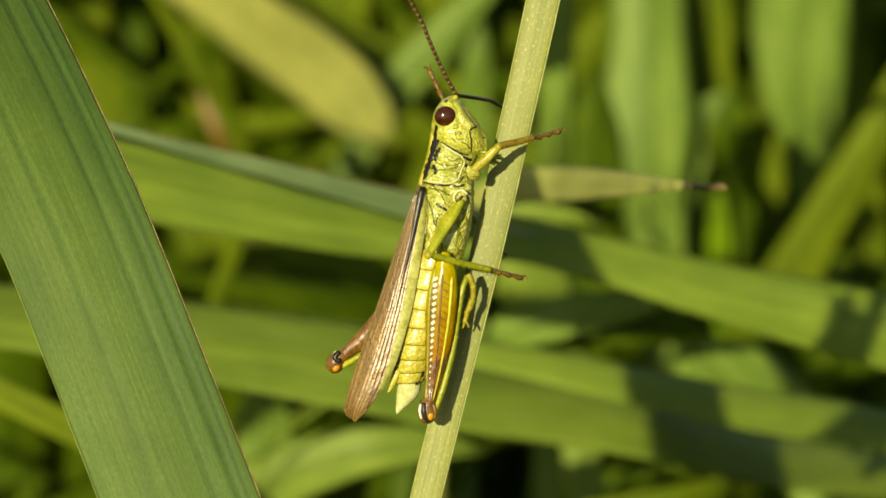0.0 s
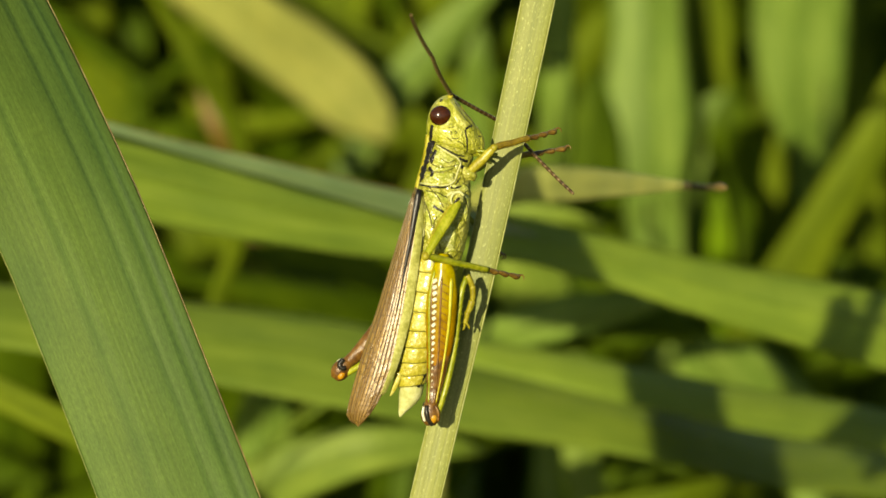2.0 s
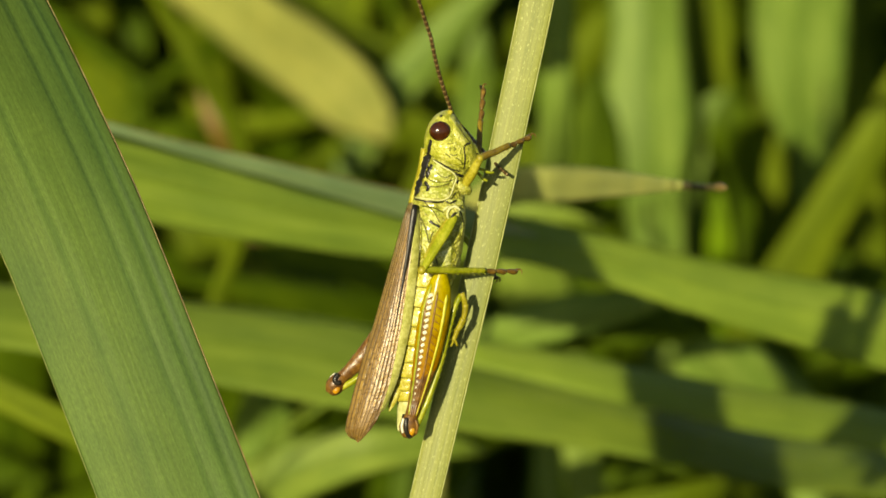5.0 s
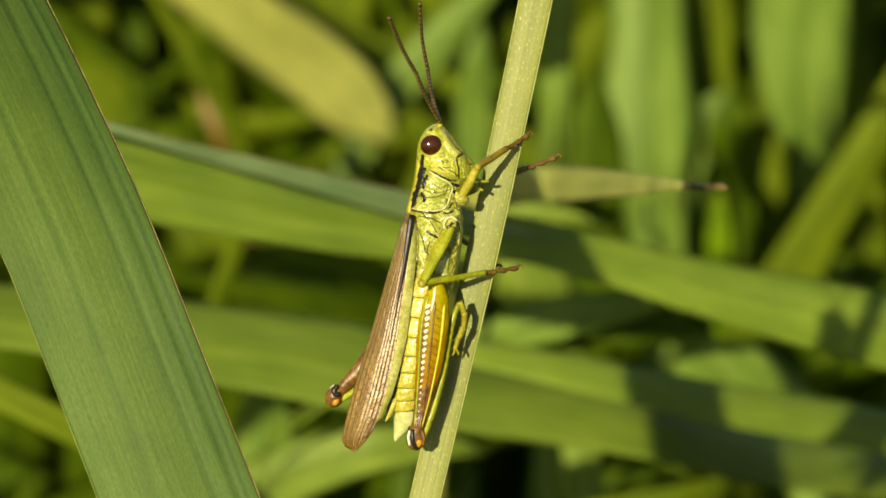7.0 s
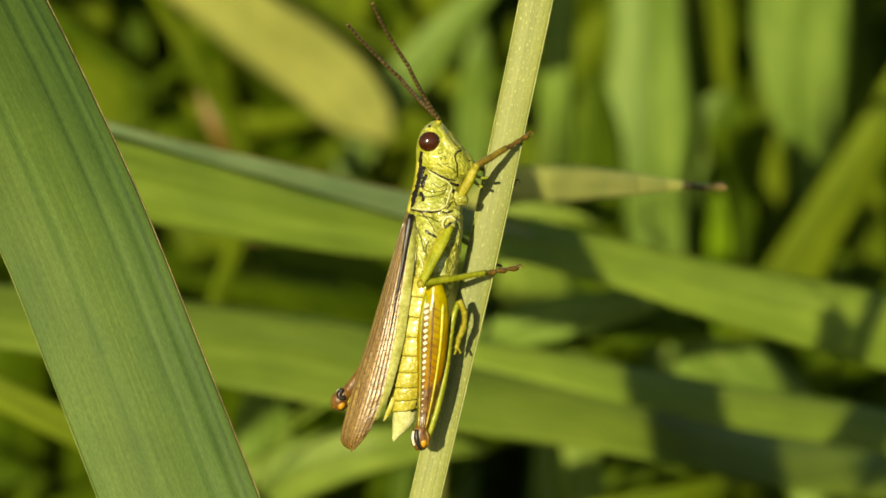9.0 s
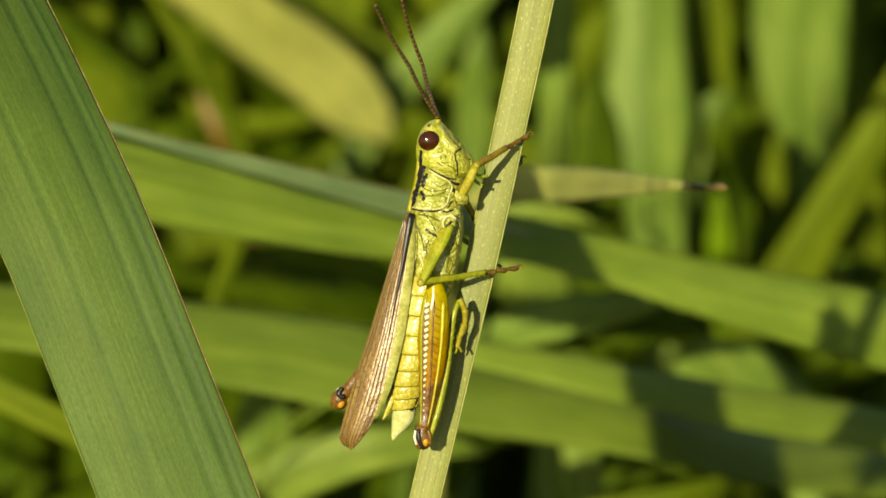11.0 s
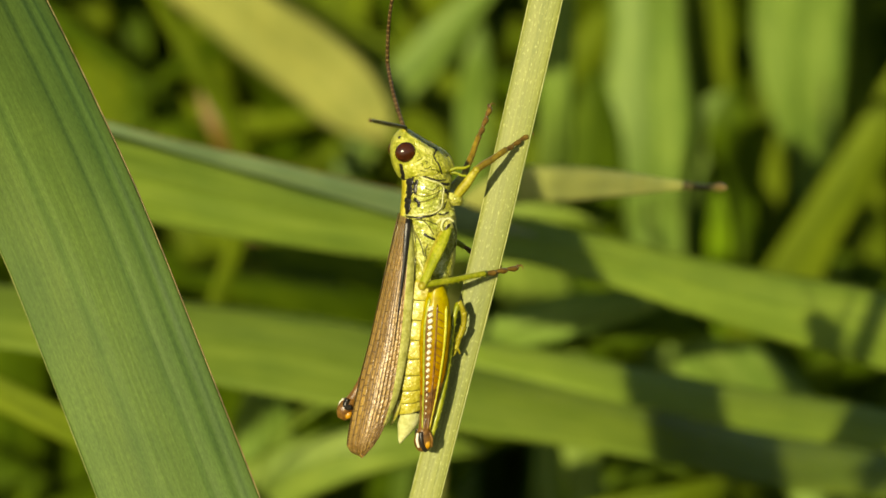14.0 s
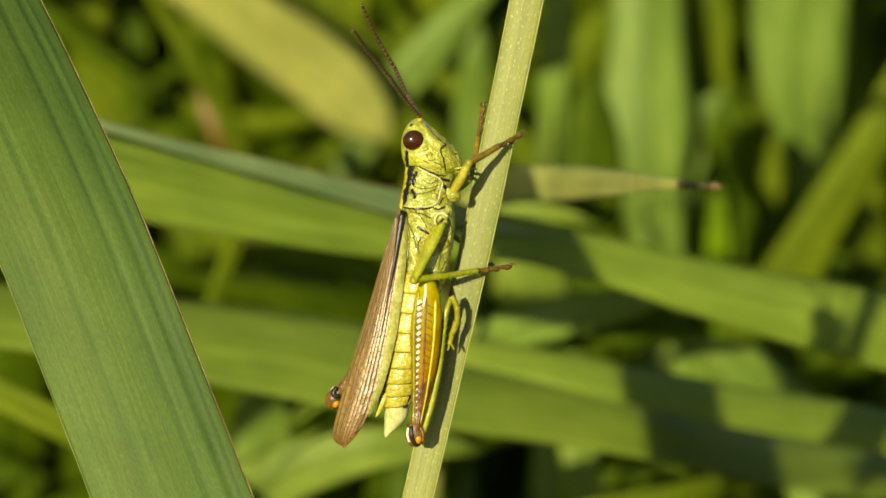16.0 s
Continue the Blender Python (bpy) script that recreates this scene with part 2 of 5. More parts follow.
# ---- blades that stand in or near the focus ----
stem = grass_blade([(-0.075, 0.12, -0.02, 0.005, 0), (-0.060, 0.07, 0.3, 0.0045, 0), (-0.030, 0.02, 0.60, 0.0038, 0),
                    row(646, 1300, 1, 53, -8), row(753, 882, 0, 53, -8), row(808, 660, 0, 54, -8), row(862, 441, 0, 55, -8), row(912, 220, 0, 56, -8),
                    row(961, 0, 0, 58, -8), row(1040, -400, 2, 60, 0), row(1100, -900, 6, 36, 10), row(1150, -1400, 12, 4, 20)],
                   M_STEM, "upright yellow-green grass blade that the grasshopper clings to", n=160, cols=18, fold=0.06, side=-0.55, ribs=0.00002,
                   margins=((M_PALEEDGE, 0.00006, ""), (M_PALEEDGE, 0.00008, "pale rough edge")))
tagged(stem, group="")

front = grass_blade([(0.16, 0.06, -0.02, 0.012, 0), (0.10, 0.02, 0.35, 0.014, 0), row(470, 1300, -1, 284, 0), row(315, 882, 0, 270, 0),
                     row(221, 640, 0, 267, 0), row(136, 420, 0, 264, 8), row(39, 200, 0, 276, 22), row(-54, 0, 0, 306, 36), row(-200, -400, 2, 260, 40),
                     row(-420, -900, 6, 110, 0), row(-600, -1300, 12, 6, 0)],
                    M_BLUE, "broad bluish-green grass blade with lengthwise ribs and a thin brown edge", n=120, cols=60, fold=0.10, side=-0.21, ribs=0.00004, grooves=((-0.20, 0.07, 0.00009), (0.46, 0.06, 0.00006), (0.76, 0.05, 0.00008)),
                    margins=((M_PALEEDGE, 0.00003, ""), (M_MARGIN, 0.00007, "thin reddish-brown edge")))

# ---- blades behind, crossing the view ----
upper = grass_blade([(-0.30, 0.35, -0.02, 0.010, 0), (-0.20, 0.24, 0.55, 0.012, 0), row(-420, 190, 112, 138, -30), row(0, 255, 120, 162, -30), row(230, 305, 128, 172, -30), row(480, 363, 138, 143, -30),
                     row(740, 402, 150, 128, -30), row(900, 417, 158, 91, -30), row(1060, 455, 167, 96, -30), row(1300, 520, 175, 121, -30),
                     row(1568, 582, 184, 153, -30), row(1900, 700, 200, 116, -30), row(2300, 900, 230, 7, -30)],
                    M_GREEN, "long green grass blade arching behind the grasshopper, partly shaded", n=90, cols=12, fold=0.12, margins=((M_LIME, 0.00015, ""), (M_LIME, 0.00015, ""), (M_LIME, 0.0002, "")))
edge = grass_blade([(-0.26, 0.33, -0.02, 0.006, 0), (-0.17, 0.22, 0.55, 0.006, 0), row(-300, 130, 100, 26, 0), row(0, 178, 105, 18, 0), row(195, 226, 107, 18, 0), row(316, 260, 112, 23, 0), row(400, 282, 116, 29, 0),
                    row(479, 301, 119, 32, 0), row(600, 333, 124, 38, 0), row(720, 364, 130, 48, 0), row(810, 384, 134, 52, 0), row(880, 402, 138, 30, 0), row(950, 418, 142, 4, 0)],
                   M_GLOSS, "narrow glossy blue-grey grass blade seen edge-on", n=110, cols=8, fold=0.1, margins=((M_MARGIN, 0.00012, "thin brown edge"), None, None))
tip = grass_blade([(-0.02, 0.36, -0.02, 0.004, 0), (-0.015, 0.31, 0.35, 0.006, 0), row(790, 640, 240, 40, 20), row(800, 540, 215, 46, 20), row(815, 430, 186, 54, 10), row(850, 360, 173, 58, 0),
                   row(920, 328, 164, 64, 0), row(965, 327, 157, 65, 0), row(1010, 326.5, 140, 63, 0), row(1050, 326, 124, 58, 0), row(1090, 326.5, 105, 49, 0), row(1130, 327, 88, 38, 0), row(1180, 328, 75, 23, 0), row(1218, 329, 68, 14, 0)],
                  M_OLIVE, "yellow-green grass blade with a withered brown tip", n=70, cols=8, fold=0.06)
bm = bmesh.new()
ribbon(bm, [row(1212, 329, 68.6, 16, 0), row(1240, 331, 65, 11, 0), row(1262, 332, 62, 11, 0), row(1273, 332, 60.5, 13, 0), row(1284, 333, 59, 5, 0)], n=14, cols=6, thick=0.0003)
part("withered_tip", bm, M_TIP, tip, "dry brown tip")
bm = bmesh.new()
tube(bm, [(*row(1266, 332, 61, 0)[:3], 0.0003), (*row(1276, 332, 59.5, 0)[:3], 0.00050), (*row(1286, 333, 58, 0)[:3], 0.00015)], n=8, sides=8)
part("tip_end", bm, M_MARGIN, tip, "orange-brown shrivelled end")

lower = grass_blade([(-0.34, 0.45, -0.02, 0.011, 0), (-0.26, 0.34, 0.48, 0.013, 0), row(-420, 490, 170, 164, -48), row(0, 553, 176, 155, -48), row(330, 596, 184, 191, -48), row(660, 648, 190, 212, -48),
                     row(850, 697, 196, 176, -48), row(1000, 724, 202, 161, -48), row(1160, 756, 208, 149, -48), row(1380, 812, 240, 126, -48), row(1568, 838, 258, 114, -48), row(1900, 900, 280, 75, -48), row(2200, 980, 300, 7, -48)],
                    M_LIME, "long green grass blade lying across, crossed by a broad shadow", n=90, cols=12, fold=0.09, margins=((M_LIME, 0.00015, ""), (M_LIME, 0.00015, ""), (M_LIME, 0.0002, "")))
right = grass_blade([(0.02, 0.42, -0.02, 0.006, 0), (0.01, 0.34, 0.42, 0.007, 0), row(740, 640, 205, 45, -48), row(830, 622, 200, 63, -48), row(930, 640, 200, 78, -48), row(1100, 676, 202, 93, -48), row(1290, 715, 210, 102, -48), row(1568, 760, 222, 108, -48),
                     row(1850, 830, 240, 90, -48), row(2200, 960, 270, 7, -48)],
                    M_GREEN, "green grass blade lying across with a shaded middle", n=70, cols=10, fold=0.09, margins=((M_LIME, 0.00015, ""), (M_LIME, 0.00015, ""), (M_LIME, 0.0002, "")))

# ---- blurred plants further back ----
def far_leaf(rows, mat, label, **kw):
    # every leaf goes down to its root
    if rows[0][2] > 0:
        rows.insert(0, (rows[0][0] + 0.02, rows[0][1] + 0.05, -0.02, rows[0][3] * 0.6, 0))
    return tagged(grass_blade(rows, mat, label, name="far_leaf", category="leaf", n=36, cols=8, margins=(None, None, (mat, 0.0007, "")), **kw), group="plants behind")


far_leaf([(-0.62, 1.15, -0.02, 0.012, 0), (-0.54, 0.98, 0.35, 0.02, 0), row(-60, -260, 815, 90), row(200, -130, 810, 100), row(360, -20, 815, 110), row(460, 50, 820, 130), row(560, 120, 830, 138), row(630, 185, 836, 126), row(664, 217, 840, 86), row(680, 236, 842, 44), row(690, 248, 843, 6)], M_STRAW, "yellowing broad leaf bent over behind")
far_leaf([row(300, 1300, 440, 26), row(380, 540, 424, 28), row(436, 350, 410, 32), row(415, 230, 403, 34), row(350, 120, 396, 32), row(280, 0, 390, 30), row(150, -220, 290, 10)], M_MOSSY, "thin upright olive stalk behind")
far_leaf([row(1200, 1000, 860, 60), row(1172, 520, 850, 96), row(1163, 400, 845, 108), row(1153, 310, 840, 134), row(1152, 220, 838, 172), row(1148, 150, 838, 160), row(1148, 70, 838, 140), row(1140, -60, 838, 126), row(1100, -300, 838, 10)], M_SAGE, "broad pale green upright leaf behind")
far_leaf([row(1280, 1300, 945, 60), row(1268, 480, 910, 100), row(1262, 300, 896, 90), row(1258, 130, 889, 84), row(1256, 0, 884, 84), row(1250, -200, 884, 10)], M_MOSSY, "olive-green upright leaf behind")
far_leaf([row(1190, 900, 866, 40), row(1196, 420, 858, 60), row(1212, 300, 855, 80), row(1240, 230, 853, 90), row(1272, 190, 853, 60), row(1304, 162, 853, 14)], M_SAGE, "pale green side leaf behind")
far_leaf([row(1330, 1300, 975, 60), row(1330, 560, 950, 130), row(1325, 420, 940, 150), row(1330, 300, 934, 130), row(1340, 200, 930, 80), row(1350, 120, 930, 8)], M_MOSSY, "olive-green short upright leaf behind", fold=0.03)
far_leaf([row(1370, 1300, 960, 30), row(1440, 420, 925, 60), row(1436, 260, 910, 96), row(1424, 150, 902, 160), row(1420, 60, 897, 180), row(1424, -60, 890, 170), row(1425, -280, 890, 20)], M_SAGE, "pale green upright leaf behind", fold=0.03)
far_leaf([row(1250, 1300, 980, 60), row(1380, 540, 765, 120), row(1448, 410, 755, 92), row(1535, 270, 745, 84), row(1640, 80, 735, 60), row(1730, -80, 725, 10)], M_MOSSY, "olive leaning blade behind")
far_leaf([row(1520, 1300, 1225, 80), row(1540, 420, 1208, 90), row(1530, 150, 1190, 100), row(1520, -80, 1172, 80), row(1500, -300, 1172, 10)], M_MOSSY, "olive-green upright blade behind")
far_leaf([row(965, 1300, 735, 50), row(985, 420, 700, 66), row(985, 180, 514, 60), row(990, 0, 507, 56), row(1000, -300, 507, 8)], M_SAGE, "narrow olive-green upright blade behind")
far_leaf([row(820, 1300, 840, 40), row(838, 330, 822, 52), row(838, 190, 814, 62), row(846, 100, 805, 44), row(852, 40, 805, 8)], M_SAGE, "short pale upright blade behind")
far_leaf([row(1000, 1300, 980, 40), row(960, 300, 962, 60), row(700, 110, 954, 70), row(600, 60, 954, 60), row(480, -60, 954, 10)], M_MOSSY, "mid-green blade slanting behind")
far_leaf([row(500, 1100, 875, 50), row(620, 300, 875, 60), row(700, 160, 872, 76), row(770, 80, 872, 76), row(900, -60, 872, 20)], M_SAGE, "soft green blade slanting behind")
far_leaf([row(230, 900, 1120, 50), row(245, 240, 1102, 36), row(242, 100, 1094, 56), row(240, 40, 1094, 48), row(236, 10, 1094, 8)], M_DEEP_SHADE, "dark green leaf far behind")
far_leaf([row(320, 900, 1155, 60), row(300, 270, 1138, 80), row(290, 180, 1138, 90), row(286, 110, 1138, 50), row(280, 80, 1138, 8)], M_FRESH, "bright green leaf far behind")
far_leaf([row(450, 600, 752, 40), row(420, 290, 744, 46), row(395, 220, 735, 60), row(370, 180, 735, 40), row(360, 150, 735, 6)], M_RUST, "withered rusty leaf behind")
far_leaf([row(470, 900, 760, 46), row(425, 560, 750, 84), row(395, 480, 745, 110), row(350, 420, 740, 90), row(300, 370, 740, 8)], M_MOSSY, "yellow-green leaf behind the crossing blades")
far_leaf([row(250, 1300, 262, 110), row(420, 900, 257, 120), row(560, 822, 252, 110), row(660, 796, 250, 90), row(760, 790, 252, 60), row(860, 800, 256, 8)], M_LIME, "yellow-green blade bent over low down")
far_leaf([row(-400, 520, 230, 54), row(-120, 640, 228, 56), row(30, 712, 226, 60), row(135, 765, 226, 58), row(300, 850, 230, 50), row(500, 960, 240, 8)], M_MOSSY, "blue-green blade sloping down")
far_leaf([row(1500, 1100, 345, 60), row(1420, 790, 342, 150), row(1310, 700, 337, 190), row(1245, 640, 333, 120), row(1218, 586, 331, 8)], M_SAGE, "pale green leaf folded over behind")
far_leaf([row(760, 660, 390, 50), row(900, 590, 292, 70), row(1010, 562, 288, 84), row(1100, 545, 288, 60), row(1200, 530, 288, 8)], M_SAGE, "blue-green blade lying in shade")
far_leaf([row(1060, 1000, 435, 60), row(975, 580, 426, 110), row(945, 515, 421, 140), row(915, 460, 418, 90), row(880, 420, 418, 6)], M_LIME, "olive leaf in a gap between the blades")
far_leaf([row(900, 1040, 390, 50), row(1080, 910, 298, 60), row(1200, 886, 298, 56), row(1340, 900, 390, 50), row(1500, 980, 396, 8)], M_MOSSY, "mid-green blade low down")
far_leaf([row(430, 1200, 468, 120), row(462, 860, 455, 120), row(466, 760, 452, 110), row(472, 700, 448, 70), row(480, 650, 448, 8)], M_SAGE, "pale grey-green leaf low behind")
# the gap's shade is put into this leaf's dark colour
far_leaf([row(620, 1100, 735, 60), row(700, 560, 718, 120), row(600, 500, 714, 140), row(520, 470, 709, 90), row(420, 430, 709, 8)], M_DEEP_SHADE, "green leaf in the gap, coloured dark for shade")

far_leaf([(0.0, 0.50, -0.02, 0.004, 0), row(790, 600, 275, 20), row(800, 450, 258, 26), row(830, 392, 250, 32), row(900, 378, 250, 36), row(1000, 383, 250, 32), row(1065, 398, 252, 6)], M_LIME, "pale olive blade lying behind the green one")
far_leaf([row(1560, 900, 1000, 120), row(1500, 320, 980, 150), row(1470, 120, 970, 170), row(1450, -60, 960, 150), row(1430, -300, 960, 20)], M_MOSSY, "olive-green leaf far behind")

# dark base colour replaces the shade that lies on this leaf
far_leaf([row(1330, 700, 805, 40), row(1318, 400, 800, 50), row(1312, 320, 795, 80), row(1306, 265, 790, 112), row(1300, 215, 785, 84), row(1296, 180, 785, 40), row(1294, 155, 785, 6)], M_DEEP_SHADE, "green leaf behind, its shade put into a dark colour")

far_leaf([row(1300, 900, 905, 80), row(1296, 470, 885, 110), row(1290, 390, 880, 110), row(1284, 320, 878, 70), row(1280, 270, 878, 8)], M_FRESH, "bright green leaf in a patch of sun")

# added out of view as a sun blocker for the leaves behind
far_leaf([row(1900, 900, 330, 60), row(2050, 100, 330, 70), row(1600, -430, 320, 60), row(900, -420, 310, 44), row(570, -345, 304, 60), row(500, -330, 302, 200), row(420, -325, 300, 260), row(360, -325, 300, 200), row(315, -325, 300, 8)], M_MOSSY, "unseen bent-over leaf added above the view to shade those behind")

# dark by colour, to fill the shaded gap under the upper blade
far_leaf([row(840, 760, 310, 50), row(960, 600, 300, 70), row(1060, 572, 298, 96), row(1140, 572, 298, 90), row(1210, 582, 300, 50), row(1260, 596, 302, 6)], M_DEEP_SHADE, "green blade between the lit ones, coloured dark for the shaded gap")


# sun blocker added outside the view, to darken the gap below the upper blade
far_leaf([row(-1560, 420, 325, 140), row(-1280, 200, 312, 210), row(-930, 110, 300, 240), row(-600, 95, 300, 210), row(-440, 100, 300, 8)], M_MOSSY, "unseen broad leaf added left of the view to shade the undergrowth")

far_leaf([row(1030, 900, 660, 60), row(1040, 460, 640, 110), row(1048, 330, 632, 120), row(1052, 220, 628, 90), row(1050, 120, 626, 8)], M_DEEP_SHADE, "deep green leaf between paler ones")


def far_grass(count, seed, d0, d1, mat, name, label, high=-200, low=700, wide=(0.014, 0.034)):
    rnd = random.Random(seed)
    bm = bmesh.new()
    for k in range(count):
        d = rnd.uniform(d0, d1)
        u = rnd.uniform(-300, 1900)
        base = place(u, rnd.uniform(high, low), d)
        base.z = max(base.z, 0.05)
        root = Vector((base.x + rnd.uniform(-0.10, 0.10), base.y + rnd.uniform(-0.02, 0.12), -0.02))
        mid = root.lerp(base, 0.6) + Vector((rnd.uniform(-0.03, 0.03), rnd.uniform(-0.03, 0.03), rnd.uniform(0, 0.04)))
        over = base + Vector((rnd.uniform(-0.10, 0.10), rnd.uniform(-0.08, 0.05), rnd.uniform(-0.05, 0.06)))
        w = rnd.uniform(*wide)
        tw = rnd.uniform(-55, 55)
        ribbon(bm, [(*root, w * 0.7, tw), (*mid, w, tw), (*base, w * 0.9, tw * 0.5), (*over, 0.0006, 0)], n=14, cols=4, fold=0.3, seed=k)
    return tagged(link(name, bm, mat), label, "grass", kind="stuff")


far_grass(260, 5, 1150, 1900, M_DEEP_SHADE, "reed_thicket", "dense dark green grass thicket out of focus")
far_grass(240, 9, 1100, 1800, M_MOSSY, "meadow_grass", "mid-green grass behind, out of focus")
far_grass(110, 31, 1050, 1260, M_DEEP_SHADE, "reed_thicket", "dense dark green grass between the nearer leaves", -300, 520)
far_grass(70, 32, 1060, 1260, M_MOSSY, "meadow_grass", "mid-green grass between the nearer leaves", -300, 520)
# undergrowth whose shade is carried by its dark colour
far_grass(60, 12, 620, 1000, M_DEEP_SHADE, "shade_coloured_undergrowth", "green undergrowth below the blades, coloured dark for shade", 450, 900)
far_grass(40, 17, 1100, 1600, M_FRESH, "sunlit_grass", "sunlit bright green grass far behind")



def surround(count, seed, mat, name, label, low=0.22, high=0.48, wide=(0.010, 0.022), clear=None):
    """Unseen grass added all round the place, by default lower than the eye, so that the light that comes back from the
    sides is green.
    """
    rnd = random.Random(seed)
    bm = bmesh.new()
    while count:
        x, y = rnd.uniform(-2.6, 2.6), rnd.uniform(-2.4, 3.6)
        if (y > -0.3 and abs(x) < 0.5 + 0.35 * max(0, y)) or (abs(x) < 0.25 and y > -0.5):
            continue
        if clear and clear(x, y):
            continue
        count -= 1
        h, w, tw = rnd.uniform(low, high), rnd.uniform(*wide), rnd.uniform(-80, 80)
        dx, dy = rnd.uniform(-0.14, 0.14), rnd.uniform(-0.14, 0.14)
        ribbon(bm, [(x, y, -0.03, w * 0.7, tw), (x + dx * 0.3, y + dy * 0.3, h * 0.6, w, tw), (x + dx, y + dy, h, w * 0.7, tw * 0.6), (x + dx * 1.9, y + dy * 1.9, h * 0.93, 0.0008, 0)], n=9, cols=2, fold=0.3, seed=count)
    return tagged(link(name, bm, mat), label, "grass", kind="stuff")


surround(1500, 21, M_MOSSY, "meadow_grass", "unseen mid-green meadow grass added all round")
surround(900, 22, M_FRESH, "sunlit_grass", "unseen bright green meadow grass added all round")
# reeds added out of view to cut low sky light and green the shade
surround(420, 23, M_MOSSY, "sky_block_reeds", "unseen tall green reeds added beside and behind to block the low sky", 0.85, 1.25, (0.018, 0.034), lambda x, y: -1.25 < x < 0.75 and y > -1.5)

from mathutils.bvhtree import BVHTree

# ---- the grasshopper ----
CUTICLE = (0.635, 0.645, 0.58)


def skin(name, dark, mid, light, scale=2600, rough=0.35, relief=0.4, lo=0.36, hi=0.62, coat=0.0, fleck=None, folds=0.0, browning=None, gloss=0.22):
    """Insect cuticle: fine mottling, pits and folds over a slower change of tone; browning names the heights between which it turns brown."""
    m, n, l, b = material(name)
    t = n.new("ShaderNodeTexCoord")
    a = n.new("ShaderNodeTexNoise")
    a.inputs["Scale"].default_value, a.inputs["Detail"].default_value, a.inputs["Roughness"].default_value = scale, 5.0, 0.65
    l.new(t.outputs["Object"], a.inputs[0])
    s = n.new("ShaderNodeTexNoise")
    s.inputs["Scale"].default_value, s.inputs["Detail"].default_value = scale * 0.2, 2.0
    l.new(t.outputs["Object"], s.inputs[0])
    mx = n.new("ShaderNodeMix")
    mx.inputs[0].default_value = 0.4
    l.new(a.outputs[0], mx.inputs[2])
    l.new(s.outputs[0], mx.inputs[3])
    c = ramp(n, [(lo, dark), ((lo + hi) / 2, mid), (hi, light)], CUTICLE)
    l.new(mx.outputs[0], c.inputs[0])
    out, height = c.outputs[0], a.outputs[0]

    def add(x, y, k):
        q = n.new("ShaderNodeMath")
        q.operation = "MULTIPLY_ADD"
        l.new(y, q.inputs[0])
        q.inputs[1].default_value = k
        l.new(x, q.inputs[2])
        return q.outputs[0]
    if fleck:
        v = n.new("ShaderNodeTexVoronoi")
        v.inputs["Scale"].default_value = scale * 1.3
        l.new(t.outputs["Object"], v.inputs[0])
        k = ramp(n, [(0.10, (0.75, 0.75, 0.75)), (0.26, (0, 0, 0))])
        l.new(v.outputs["Distance"], k.inputs[0])
        out = blend(n, l, "MIX", k.outputs[0], out, tuple(x * g for x, g in zip(fleck, ALBEDO)))
        height = add(height, v.outputs["Distance"], 0.8)
    if folds:
        warp = n.new("ShaderNodeMix")
        warp.data_type, warp.blend_type = "RGBA", "ADD"
        warp.inputs[0].default_value = 0.0006
        l.new(t.outputs["Object"], warp.inputs[6])
        l.new(s.outputs["Color"], warp.inputs[7])
        w = n.new("ShaderNodeTexVoronoi")
        w.feature = "DISTANCE_TO_EDGE"
        w.inputs["Scale"].default_value = folds
        l.new(warp.outputs[2], w.inputs[0])
        k = ramp(n, [(0.0, (0.40, 0.40, 0.30)), (0.035, (0.78, 0.78, 0.68)), (0.10, (1, 1, 1))])
        l.new(w.outputs["Distance"], k.inputs[0])
        out = blend(n, l, "MULTIPLY", 0.32, out, k.outputs[0])
        h = ramp(n, [(0.0, (0, 0, 0)), (0.14, (1, 1, 1))])
        l.new(w.outputs["Distance"], h.inputs[0])
        height = add(height, h.outputs[0], 0.9)
    if browning:
        z = n.new("ShaderNodeSeparateXYZ")
        l.new(t.outputs["Object"], z.inputs[0])
        wob = add(z.outputs[2], s.outputs[0], 0.004)
        g = n.new("ShaderNodeMapRange")
        g.inputs[1].default_value, g.inputs[2].default_value = browning
        l.new(wob, g.inputs[0])
        k = ramp(n, [(0.0, (1, 1, 1)), (1.0, (0.80, 0.42, 0.6))])
        l.new(g.outputs[0], k.inputs[0])
        out = blend(n, l, "MULTIPLY", 1.0, out, k.outputs[0])
    l.new(out, b.inputs["Base Color"])
    b.inputs["Roughness"].default_value = rough
    b.inputs["Specular IOR Level"].default_value = gloss
    b.inputs["Coat Weight"].default_value, b.inputs["Coat Roughness"].default_value = coat * 0.45, 0.17
    bp = n.new("ShaderNodeBump")
    bp.inputs["Strength"].default_value, bp.inputs["Distance"].default_value = min(1.0, relief), 0.00008 * max(1.0, relief)
    l.new(height, bp.inputs["Height"])
    l.new(bp.outputs[0], b.inputs["Normal"])
    return m


M_BODY = skin("yellow_green_cuticle", (0.22, 0.225, 0.014), (0.38, 0.375, 0.045), (0.60, 0.58, 0.18), 5200, 0.36, 1.2, 0.41, 0.58, coat=0.8, fleck=(0.26, 0.27, 0.03), folds=850)
M_PLATE = skin("mottled_plate", (0.29, 0.33, 0.028), (0.46, 0.48, 0.09), (0.68, 0.69, 0.32), 5200, 0.36, 1.2, 0.41, 0.60, coat=0.8, fleck=(0.22, 0.27, 0.04), folds=520)
M_HEAD = skin("head_cuticle", (0.21, 0.23, 0.012), (0.38, 0.385, 0.035), (0.54, 0.53, 0.11), 4600, 0.38, 1.1, 0.40, 0.60, coat=0.6, fleck=(0.25, 0.26, 0.02))
